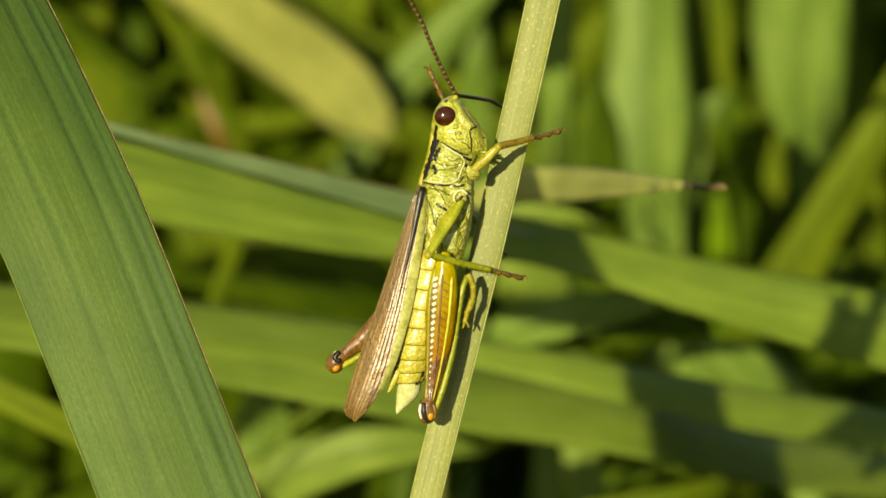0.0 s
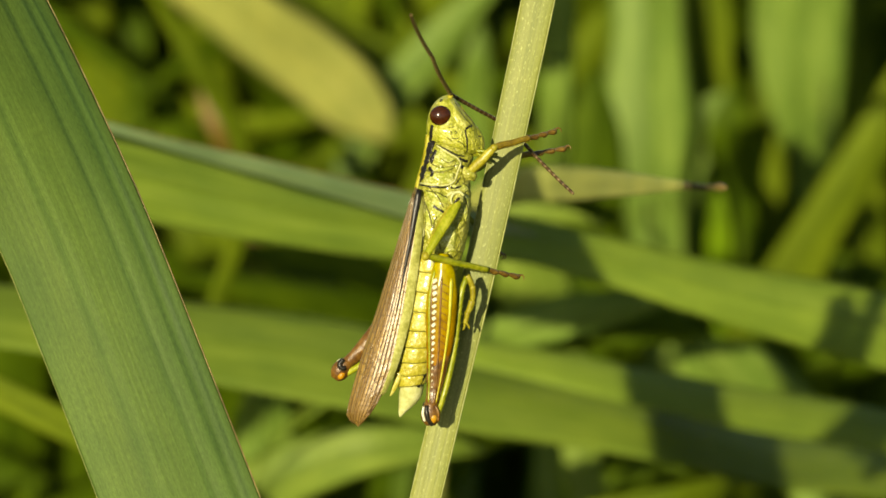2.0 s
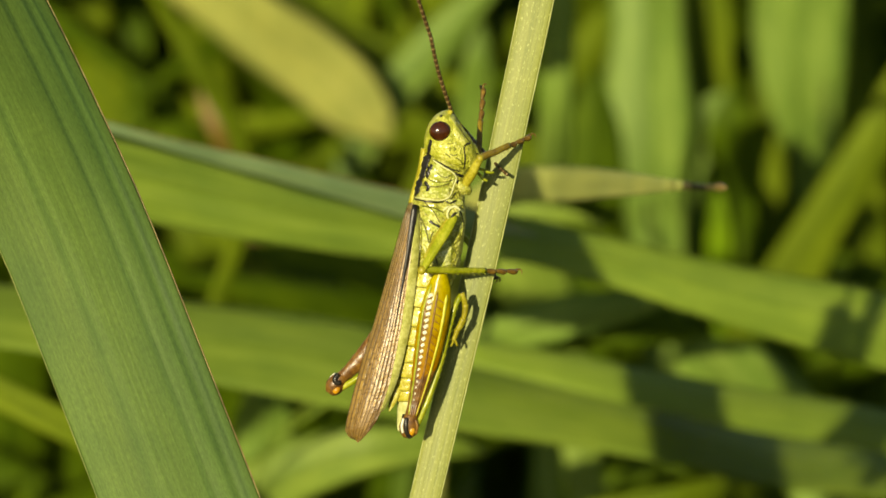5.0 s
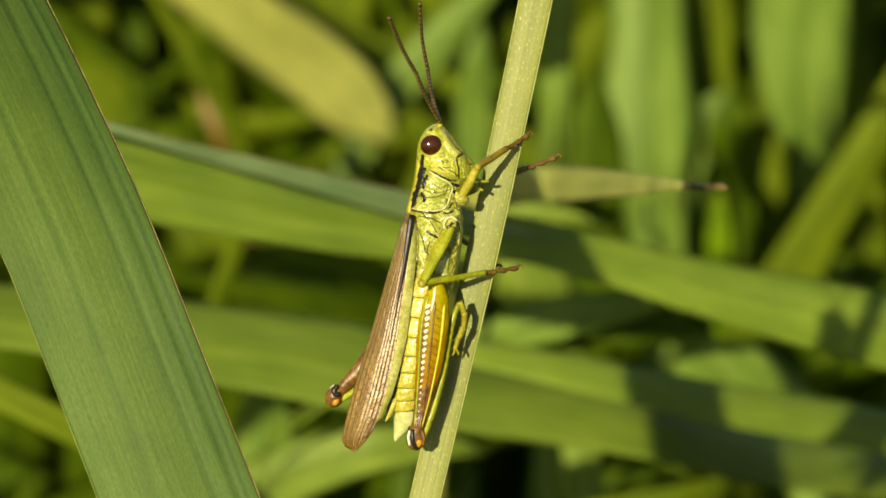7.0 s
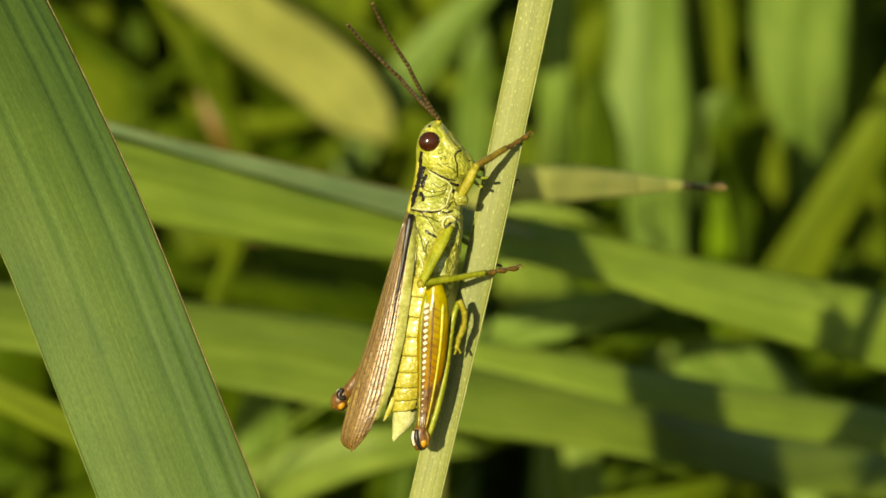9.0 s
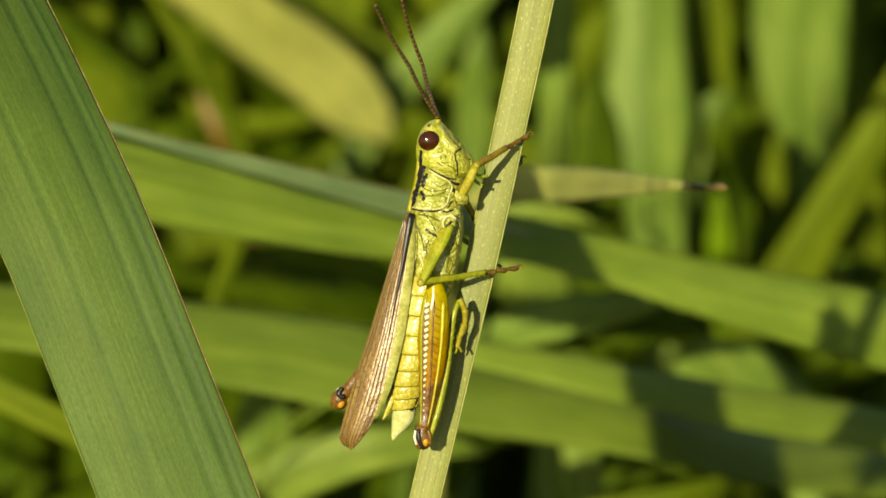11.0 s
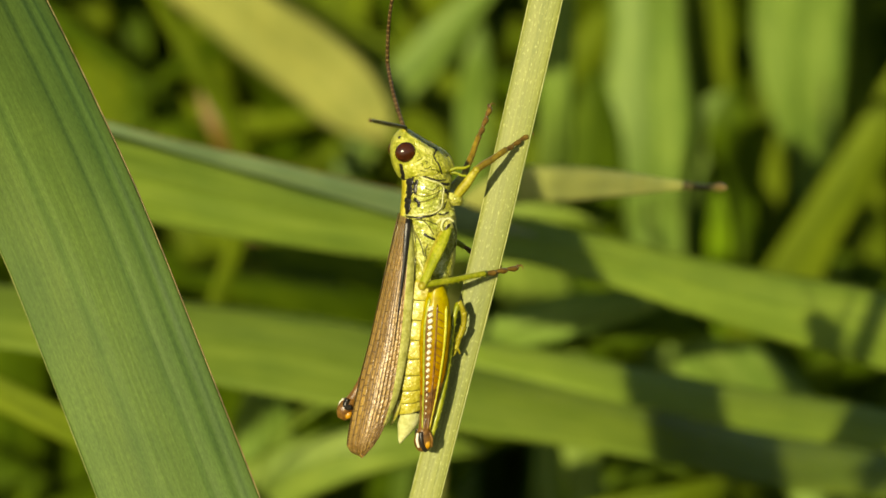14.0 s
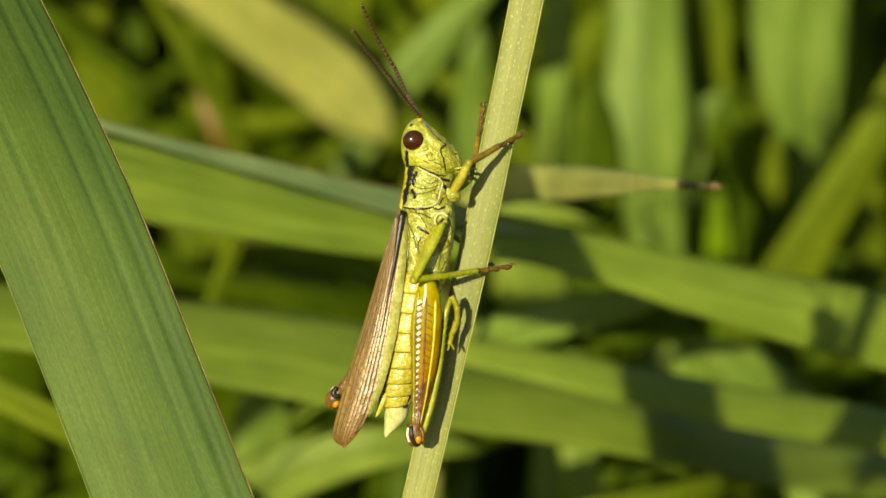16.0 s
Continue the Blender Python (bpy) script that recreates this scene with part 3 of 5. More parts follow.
M_HEADPLATE = skin("face_plate", (0.30, 0.32, 0.018), (0.45, 0.45, 0.05), (0.64, 0.62, 0.20), 4800, 0.34, 1.1, 0.40, 0.60, coat=0.8, fleck=(0.27, 0.28, 0.03))
M_CREST = skin("ochre_ridge", (0.28, 0.23, 0.01), (0.38, 0.33, 0.02), (0.50, 0.45, 0.06), 3000, 0.4)
M_ABDOMEN = skin("yellow_abdomen", (0.34, 0.29, 0.025), (0.45, 0.395, 0.05), (0.58, 0.53, 0.15), 2400, 0.26, 0.9, 0.38, 0.6, coat=1.2, fleck=(0.40, 0.35, 0.04))
M_PALE = skin("pale_membrane", (0.42, 0.43, 0.16), (0.55, 0.55, 0.25), (0.68, 0.67, 0.40), 2600, 0.4, 0.6)
M_GREYWING = skin("grey_wing_edge", (0.31, 0.31, 0.07), (0.43, 0.43, 0.12), (0.58, 0.57, 0.22), 2600, 0.3, 0.9, 0.4, 0.6, coat=0.8)
M_DARK = skin("black_marking", (0.006, 0.006, 0.006), (0.014, 0.012, 0.010), (0.03, 0.026, 0.02), 3000, 0.3)
M_SEAM = skin("dark_seam", (0.04, 0.04, 0.006), (0.085, 0.085, 0.012), (0.15, 0.15, 0.025), 3000, 0.6)
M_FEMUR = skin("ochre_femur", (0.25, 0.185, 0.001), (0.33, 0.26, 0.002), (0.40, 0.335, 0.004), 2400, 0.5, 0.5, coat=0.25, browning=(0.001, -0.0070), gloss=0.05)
M_RIDGE = skin("yellow_ridge", (0.40, 0.38, 0.02), (0.50, 0.48, 0.04), (0.60, 0.57, 0.12), 2600, 0.3, 0.5, browning=(-0.006, -0.016))
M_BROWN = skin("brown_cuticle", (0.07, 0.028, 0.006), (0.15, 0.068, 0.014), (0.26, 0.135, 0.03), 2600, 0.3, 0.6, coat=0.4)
M_VEIN = skin("tan_vein", (0.07, 0.038, 0.010), (0.11, 0.062, 0.018), (0.17, 0.105, 0.04), 2200, 0.22, 0.4, coat=0.8)
M_SHIN2 = skin("brown_foot", (0.07, 0.035, 0.008), (0.13, 0.07, 0.012), (0.22, 0.13, 0.022), 2600, 0.35, 0.6, coat=0.3)
M_SHIN = skin("brown_shin", (0.12, 0.07, 0.008), (0.20, 0.13, 0.012), (0.30, 0.21, 0.02), 2600, 0.3, 0.6, coat=0.3)
M_LEG = skin("leg_ochre", (0.18, 0.15, 0.008), (0.28, 0.24, 0.014), (0.40, 0.36, 0.04), 3400, 0.42, 0.7, coat=0.2)
M_LEGGREEN = skin("leg_green", (0.16, 0.19, 0.005), (0.25, 0.275, 0.008), (0.37, 0.37, 0.03), 3200, 0.4, 0.8, coat=0.35)
# chalky white of the knee ridge, and painted glints on the thigh
M_CHALK_GLINT = skin("chalk_glint_white", (0.55, 0.50, 0.36), (0.70, 0.66, 0.52), (0.80, 0.77, 0.66), 2500, 0.3)
M_EYE = skin("eye", (0.030, 0.008, 0.003), (0.052, 0.014, 0.004), (0.085, 0.026, 0.007), 900, 0.12, 0.0, coat=0.5)
M_ORANGE = skin("orange_knee", (0.40, 0.17, 0.01), (0.50, 0.24, 0.015), (0.55, 0.30, 0.03), 2600, 0.3)
M_FEELER = skin("feeler_brown", (0.035, 0.018, 0.006), (0.060, 0.031, 0.011), (0.10, 0.055, 0.02), 2600, 0.4)
M_JOINT = skin("feeler_joint", (0.15, 0.10, 0.04), (0.20, 0.135, 0.055), (0.27, 0.19, 0.085), 2600, 0.4)


def wing_material():
    """Leathery wing: long cells between fine lengthwise and cross veins, golden tan, glossy and puckered."""
    m, n, l, b = material("brown_wing")
    uv = n.new("ShaderNodeUVMap")
    uv.uv_map = "UVMap"
    sep, com = n.new("ShaderNodeSeparateXYZ"), n.new("ShaderNodeCombineXYZ")
    l.new(uv.outputs[0], sep.inputs[0])
    l.new(sep.outputs[1], com.inputs[0])
    l.new(sep.outputs[0], com.inputs[1])
    wob = n.new("ShaderNodeTexNoise")
    wob.inputs["Scale"].default_value = 1.3
    l.new(com.outputs[0], wob.inputs[0])
    bent = n.new("ShaderNodeMix")
    bent.data_type, bent.blend_type = "RGBA", "ADD"
    bent.inputs[0].default_value = 0.16
    l.new(com.outputs[0], bent.inputs[6])
    l.new(wob.outputs["Color"], bent.inputs[7])
    cell = n.new("ShaderNodeTexBrick")
    cell.inputs["Scale"].default_value = 1.0
    cell.inputs["Brick Width"].default_value, cell.inputs["Row Height"].default_value = 0.70, 0.33
    cell.inputs["Mortar Size"].default_value, cell.inputs["Mortar Smooth"].default_value = 0.045, 0.8
    cell.inputs["Color1"].default_value = (0.275, 0.172, 0.036, 1)
    cell.inputs["Color2"].default_value = (0.200, 0.118, 0.021, 1)
    cell.inputs["Mortar"].default_value = (0.055, 0.025, 0.005, 1)
    l.new(bent.outputs[2], cell.inputs[0])
    mp = n.new("ShaderNodeMapping")
    mp.inputs["Scale"].default_value = (0.9, 0.22, 1)
    l.new(uv.outputs[0], mp.inputs[0])
    tone = n.new("ShaderNodeTexNoise")
    tone.inputs["Scale"].default_value, tone.inputs["Detail"].default_value = 1.0, 4.0
    l.new(mp.outputs[0], tone.inputs[0])
    tr = ramp(n, [(0.36, (0.62, 0.56, 0.48)), (0.60, (1.08, 1.05, 1.0))])
    l.new(tone.outputs[0], tr.inputs[0])
    c = blend(n, l, "MULTIPLY", 1.0, cell.outputs["Color"], tr.outputs[0])
    l.new(c, b.inputs["Base Color"])
    b.inputs["Coat Weight"].default_value, b.inputs["Coat Roughness"].default_value = 1.0, 0.30
    b.inputs["Roughness"].default_value = 0.38
    b.inputs["Specular IOR Level"].default_value = 0.6
    pucker = n.new("ShaderNodeTexNoise")
    pucker.inputs["Scale"].default_value, pucker.inputs["Detail"].default_value = 4.5, 2.0
    l.new(com.outputs[0], pucker.inputs[0])
    h = n.new("ShaderNodeMath")
    h.operation = "MULTIPLY_ADD"
    l.new(cell.outputs["Fac"], h.inputs[0])
    h.inputs[1].default_value = -0.5
    l.new(pucker.outputs[0], h.inputs[2])
    bp = n.new("ShaderNodeBump")
    bp.inputs["Strength"].default_value, bp.inputs["Distance"].default_value = 0.8, 0.00013
    l.new(h.outputs[0], bp.inputs["Height"])
    l.new(bp.outputs[0], b.inputs["Normal"])
    return m


M_WING = wing_material()
CU, CV = 800, 345                # the body's centre on the grid


def body(u, v, d=0.0, o=(CU, CV, 0)):
    """A point in the insect's own space, or about the joint o: grid steps right, down and away."""
    return Vector(((u - o[0]) * U, (d - o[2]) * U, (o[1] - v) * U))


def loft(bm, secs, o=(CU, CV, 0), n=24, sides=24, power=2.0, mat=0, rough=0.0, grain=0.09):
    """A closed skin over rings, each from its back point, its belly point, its half depth and its middle depth."""
    s = [(*r, 0.0)[:6] for r in secs]
    c, _ = spline(s, n)
    rings = []
    for au, av, bu, bv, w, dm in c:
        ring = []
        for k in range(sides):
            a = 2 * math.pi * k / sides
            ca, sa = math.cos(a), math.sin(a)
            ca = math.copysign(abs(ca) ** (2 / power), ca)
            sa = math.copysign(abs(sa) ** (2 / power), sa)
            u, v, d = (au + bu) / 2 + (bu - au) / 2 * ca, (av + bv) / 2 + (bv - av) / 2 * ca, dm + max(w, 0.3) * sa
            if rough:
                g = 1 + rough * (noise.noise((u * grain, v * grain, d * grain)) + 0.5 * noise.noise((u * grain * 2.7, v * grain * 2.7, d * grain * 2.7))) / max(12, w)
                u, v, d = (au + bu) / 2 + (u - (au + bu) / 2) * g, (av + bv) / 2 + (v - (av + bv) / 2) * g, dm + (d - dm) * g
            ring.append(bm.verts.new(body(u, v, d, o)))
        rings.append(ring)
    for i in range(n - 1):
        for k in range(sides):
            f = bm.faces.new([rings[i][k], rings[i][(k + 1) % sides], rings[i + 1][(k + 1) % sides], rings[i + 1][k]])
            f.material_index = mat
    for ring in (rings[0], rings[-1]):
        bm.faces.new(ring).material_index = mat


def line(pts, r, d=None, o=(CU, CV, 0), r2=None):
    k = len(pts) - 1
    return [(*body(p[0], p[1], p[2] if len(p) > 2 else d, o), (r + ((r2 or r) - r) * i / k) * U) for i, p in enumerate(pts)]


def on_skin(ob, pts, o, side=-1):
    """Lay a line of grid points on the near (side -1) or far flank of a part, its plates included: the places and normals that it meets."""
    trees = [BVHTree.FromPolygons([v.co for v in x.data.vertices], [p.vertices for p in x.data.polygons]) for x in (ob, *[c for c in ob.children if "plate" in c.name])]
    dense, _ = spline([(*p, 0.0) for p in pts], max(9, 6 * len(pts)))
    out = []
    for u, v, _z in dense:
        hits = [t.ray_cast(body(u, v, side * 300, o), Vector((0, -side, 0))) for t in trees]
        hits = [h for h in hits if h[0]]
        if hits:
            hit, nrm, _i, _d = min(hits, key=lambda h: h[3])
            out.append((hit, nrm if nrm.y * side > 0 else -nrm))
    return out


def strip(bm, hits, r0, r1, flat, rise=0.25, jag=0.0):
    """A low rounded band along places on a skin, its width across the skin and its height along the normals."""
    k = len(hits) - 1
    rings = []
    for i, (h, nrm) in enumerate(hits):
        t = (hits[min(i + 1, k)][0] - hits[max(i - 1, 0)][0]).normalized()
        a = t.cross(nrm).normalized()
        f = i / k
        h = h + a * (jag * U * noise.noise((h.x / U * 0.2, h.z / U * 0.2, r0)))
        r = (r0 + (r1 - r0) * f) * U * (0.35 if i in (0, k) else 1.0) * (1 + (0.25 + 0.3 * jag) * noise.noise((i * 0.7, r0, f * 3)))
        rings.append([bm.verts.new(h + a * (r * math.cos(j * math.pi / 4)) + nrm * (r * flat * math.sin(j * math.pi / 4) + rise * U)) for j in range(8)])
    for i in range(k):
        for j in range(8):
            bm.faces.new([rings[i][j], rings[i][(j + 1) % 8], rings[i + 1][(j + 1) % 8], rings[i + 1][j]])
    bm.faces.new(rings[0])
    bm.faces.new(rings[-1])


def mark(name, ob, pts, r, mat, o=(CU, CV, 0), flat=0.5, both=True, label="", r2=None, side=None):
    """A seam or stripe laid on a part's flanks, as a part of it."""
    for s in ((side,) if side else (-1, 1) if both else (-1,)):
        hits = on_skin(ob, pts, o, s)
        if len(hits) > 2:
            bm = bmesh.new()
            strip(bm, hits, r, r2 or r, 0.2 if mat in (M_SEAM, M_DARK) else flat, 0.5, 0.7 if mat in (M_SEAM, M_DARK) else 0.0)
            part(name, bm, mat, ob, label)


def plate(ob, poly, rise, mat, o=(CU, CV, 0), name="plate", label=""):
    """A cushioned plate of cuticle on both flanks of a part, inside a closed line of grid points."""
    pu, pv = [p[0] for p in poly], [p[1] for p in poly]
    ring = [Vector(p) for p in poly]
    me = ob.data
    tree = BVHTree.FromPolygons([v.co for v in me.vertices], [p.vertices for p in me.polygons])

    def depth_in(u, v):
        q, inside, best = Vector((u, v)), False, 1e9
        for a, b in zip(ring, ring[1:] + ring[:1]):
            if (a.y > v) != (b.y > v) and u < (b.x - a.x) * (v - a.y) / (b.y - a.y) + a.x:
                inside = not inside
            t = max(0, min(1, (q - a).dot(b - a) / max((b - a).length_squared, 1e-9)))
            best = min(best, (q - a - (b - a) * t).length)
        return best if inside else -best
    for s in (-1, 1):
        bm = bmesh.new()
        grid = {}
        step = 1.5
        for i in range(int((max(pu) - min(pu)) / step) + 3):
            for j in range(int((max(pv) - min(pv)) / step) + 3):
                u, v = min(pu) - step + i * step, min(pv) - step + j * step
                k = depth_in(u, v)
                if k < -0.9:
                    continue
                hit, nrm, _i, _d = tree.ray_cast(body(u, v, s * 300, o), Vector((0, -s, 0)))
                if hit:
                    nrm = nrm if nrm.y * s > 0 else -nrm
                    h = -0.5 if k < 0 else rise * (1 - math.exp(-k / 2.2)) + 0.35 * noise.noise((u * 0.25, v * 0.25, s))
                    grid[i, j] = bm.verts.new(hit + nrm * (h * U))
        for (i, j), a in list(grid.items()):
            q = [a, grid.get((i + 1, j)), grid.get((i + 1, j + 1)), grid.get((i, j + 1))]
            if all(q):
                bm.faces.new(q)
        if len(bm.faces) > 3:
            part(name, bm, mat, ob, label)
        else:
            bm.free()


def ball(bm, c, rx, ry, rz, o=(CU, CV, 0), lean=0, mat=0):
    r = bmesh.ops.create_uvsphere(bm, u_segments=24, v_segments=16, radius=1, matrix=Matrix.Translation(body(*c, o)) @ pose(0, 0, 0, 0, lean, 0) @ Matrix.Diagonal((rx * U, ry * U, rz * U, 1)))
    for v in r["verts"]:
        for f in v.link_faces:
            f.material_index = mat


hopper = tagged(new("grasshopper"), "yellow-green grasshopper with brown folded wings clinging to a grass blade", "grasshopper")

# thorax and neck shield
bm = bmesh.new()
loft(bm, [(772, 240, 842, 268, 30), (765, 247, 844, 276, 37), (759, 270, 838, 292, 42), (753, 295, 834, 306, 45), (748, 316, 826, 322, 47), (745, 326, 812, 328, 47)], n=110, sides=130, power=2.3, rough=0.9, grain=0.11)
shield = part("neck_shield", bm, M_BODY, hopper, "mottled yellow-green saddle behind the head")
bm = bmesh.new()
loft(bm, [(748, 318, 836, 302, 38), (743, 330, 838, 326, 43), (740, 360, 838, 360, 46), (739, 400, 832, 405, 45), (740, 430, 824, 440, 42), (742, 455, 815, 465, 36)], n=130, sides=130, power=2.3, rough=1.5, grain=0.085)
thorax = part("thorax", bm, M_BODY, hopper)
bm = bmesh.new()
tube(bm, line([(767, 236), (763, 262), (757, 288), (750, 310), (744, 332)], 5.0, 0), n=24, sides=10, flat=3.2)
part("back_ridge", bm, M_CREST, shield, "ochre-yellow ridge along the back")
for pts in ([(783, 259), (800, 270), (812, 277), (808, 286), (795, 289), (778, 286), (776, 272)], [(776, 289), (795, 292), (808, 290), (806, 297), (790, 299), (771, 299)],
            [(770, 302), (790, 302), (808, 300), (812, 304), (806, 317), (795, 321), (770, 319), (756, 317)], [(815, 280), (820, 286), (815, 298), (811, 296), (812, 288)]):
    plate(shield, pts, 2.4, M_PLATE, name="shield_plate")
for pts, mt in (([(758, 331), (776, 332), (795, 341), (800, 346), (795, 354), (780, 350), (764, 345)], M_PLATE), ([(757, 349), (770, 352), (786, 360), (794, 372), (790, 384), (776, 376), (764, 362)], M_PLATE),
                ([(755, 354), (762, 366), (773, 381), (775, 400), (768, 414), (759, 398)], M_PLATE), ([(800, 322), (820, 324), (834, 322), (836, 338), (822, 332), (806, 331)], M_PLATE),
                ([(827, 342), (836, 344), (836, 372), (830, 396), (825, 380), (826, 360)], M_PLATE), ([(778, 388), (792, 388), (806, 392), (812, 410), (806, 440), (788, 440), (780, 420)], M_PLATE),
                ([(745, 338), (752, 338), (752, 380), (756, 410), (750, 448), (743, 445)], M_PALE)):
    plate(thorax, pts, 2.8, mt, name="thorax_plate")

for w_r, pts in ((8.0, [(773, 246), (768, 262), (763, 280), (757, 298), (750, 318)]), (4.0, [(780, 262), (774, 272), (770, 284)]), (3.0, [(766, 292), (772, 300), (770, 308)])):
    mark("side_stripe", shield, pts, w_r, M_DARK, flat=0.35, label="black stripe along the side")
for pts, r in (([(768, 284), (782, 291), (800, 292), (816, 288)], 1.0), ([(761, 297), (780, 300), (796, 298), (808, 294)], 1.0), ([(786, 276), (800, 284), (812, 280)], 0.8),
               ([(782, 255), (800, 266), (818, 275)], 0.9)):
    mark("groove", shield, pts, r * 0.9, M_SEAM, flat=0.3)
for pts, r in (([(818, 277), (826, 281), (834, 283)], 2.6), ([(822, 290), (827, 297), (826, 306)], 3.0), ([(780, 253), (798, 262), (815, 271), (828, 274)], 1.4), ([(748, 322), (770, 325), (795, 326), (812, 322), (820, 310)], 1.5)):
    mark("throat_mark", shield, pts, r, M_DARK, flat=0.2)
for pts in ([(780, 254), (800, 267), (815, 276), (821, 284), (816, 300), (808, 318), (796, 323), (770, 321), (746, 319)],):
    mark("lobe_rim", shield, pts, 1.3, M_PALE, flat=0.6, label="pale yellow rim of the side lobe")
for pts, r, mt in (([(760, 332), (780, 336), (797, 345)], 1.2, M_SEAM), ([(757, 350), (764, 368), (770, 398)], 1.2, M_SEAM), ([(772, 358), (784, 366), (797, 374)], 2.4, M_DARK),
                   ([(766, 326), (782, 345), (790, 362)], 1.0, M_SEAM), ([(796, 342), (806, 336), (818, 340), (822, 352)], 2.2, M_PALE), ([(778, 376), (772, 392), (776, 410)], 1.0, M_SEAM),
                   ([(824, 322), (834, 328), (836, 340)], 1.2, M_SEAM), ([(806, 352), (812, 347), (818, 344)], 3.0, M_DARK), ([(800, 366), (806, 374), (800, 390)], 1.2, M_SEAM)):
    mark("thorax_seam", thorax, pts, r * 0.95, mt, flat=0.3)

for pts, r, mt in (([(747, 334), (745, 380), (741, 430), (740, 452)], 4.5, M_PALE), ([(756, 336), (758, 380), (752, 430)], 1.0, M_SEAM), ([(786, 380), (780, 410), (782, 436)], 1.2, M_SEAM),
                   ([(760, 400), (766, 420), (764, 445)], 2.0, M_PALE), ([(800, 322), (806, 328), (822, 326)], 1.6, M_DARK), ([(828, 346), (832, 366), (828, 392)], 1.1, M_SEAM)):
    mark("thorax_seam", thorax, pts, r, mt, flat=0.35)

# abdomen, ring by ring
ABD = [(732, 436, 816, 446, 42), (726, 470, 808, 478, 42), (719, 505, 799, 512, 41), (712, 540, 790, 546, 40), (706, 574, 782, 578, 38), (701, 604, 774, 606, 36), (698, 632, 766, 632, 33), (697, 656, 758, 654, 29), (698, 676, 750, 672, 24)]
for i in range(8):
    a, b = ABD[i], ABD[i + 1]
    mid = [(x + y) / 2 for x, y in zip(a, b)]
    grow = lambda s, g: (s[0] - g, s[1], s[2] + g, s[3], s[4] + g)
    bm = bmesh.new()
    low = [x + (y - x) * 1.08 for x, y in zip(a, b)]
    loft(bm, [grow(a, -2.2), grow([x + (y - x) * 0.2 for x, y in zip(a, b)], 0.3), grow(mid, 1.2), grow(b, 1.4), grow(low, 0.2)], n=12, sides=32)
    seg = part("abdomen_segment", bm, M_ABDOMEN, hopper)
    mark("segment_seam", seg, [(b[0] + 6, b[1] - 1), ((b[0] + b[2]) / 2, (b[1] + b[3]) / 2 + 1), (b[2] - 4, b[3] - 1)], 0.6, M_SEAM, flat=0.4, both=False)
bm = bmesh.new()
loft(bm, [(704, 668, 747, 664, 20), (703, 684, 746, 682, 18), (702, 700, 742, 696, 14), (701, 716, 728, 712, 9), (701, 726, 713, 724, 5), (702, 732, 706, 731, 1.5)], n=16, sides=20)
part("abdomen_tip", bm, M_PALE, hopper, "pale pointed end of the abdomen")
for s in (-1, 1):
    bm = bmesh.new()
    tube(bm, line([(706, 650, s * 20), (699, 668, s * 21), (693, 682, s * 20), (687, 692, s * 18)], 8, r2=1), n=12, sides=10, flat=0.6)
    part("cercus", bm, M_ABDOMEN, hopper)
    bm = bmesh.new()
    tube(bm, line([(749, 640, s * 22), (748, 655, s * 20), (742, 668, s * 19), (735, 676, s * 20)], 2.2, r2=3.4), n=12, sides=8, flat=0.6)
    part("black_mark", bm, M_DARK, hopper)

# folded wings: brown fore wings like a roof, with pale lower edges
WL = [(741, 326), (728, 360), (708, 420), (688, 480), (668, 540), (646, 600), (628, 655), (613, 705), (609, 724), (614, 735), (627, 742)]
WR = [(752, 330), (747, 370), (739, 420), (728, 480), (717, 540), (705, 590), (693, 636), (676, 680), (664, 703), (650, 722), (630, 743)]
WD = [40, 45, 47, 47.5, 47.5, 47, 46, 44, 41, 36, 27]


def wing_point(s, r, side):
    k = s * (len(WL) - 1)
    i = min(int(k), len(WL) - 2)
    f = k - i
    g = lambda t: t[i] + (t[i + 1] - t[i]) * f
    au, av, bu, bv = g([p[0] for p in WL]), g([p[1] for p in WL]), g([p[0] for p in WR]), g([p[1] for p in WR])
    dep = 5 + (g(WD) - 5) * (1 - (1 - r) ** 4.2)
    dep += 0.2 * math.sin(r * 2 * math.pi * 8.5 + 2.5 * math.sin(s * 5)) * min(1, 6 * s, 8 * (1 - s)) + 0.6 * noise.noise((s * 30, r * 6, 0))
    return (au + (bu - au) * r, av + (bv - av) * r, side * dep)


def sheet(bm, fn, ns, nr, side, thick):
    uvl = (bm.loops.layers.uv.get("UVMap") or bm.loops.layers.uv.new("UVMap"))
    for lay in (0, 1):
        g = []
        for i in range(ns + 1):
            rowv = []
            for j in range(nr + 1):
                p = fn(i / ns, j / nr)
                rowv.append((bm.verts.new(body(p[0], p[1], p[2] - side * lay * thick)), j / nr * 3.0, i / ns * 21.0))
            g.append(rowv)
        for i in range(ns):
            for j in range(nr):
                q = [g[i][j], g[i][j + 1], g[i + 1][j + 1], g[i + 1][j]]
                f = bm.faces.new([x[0] for x in q])
                for lp, x in zip(f.loops, q):
                    lp[uvl].uv = x[1:]


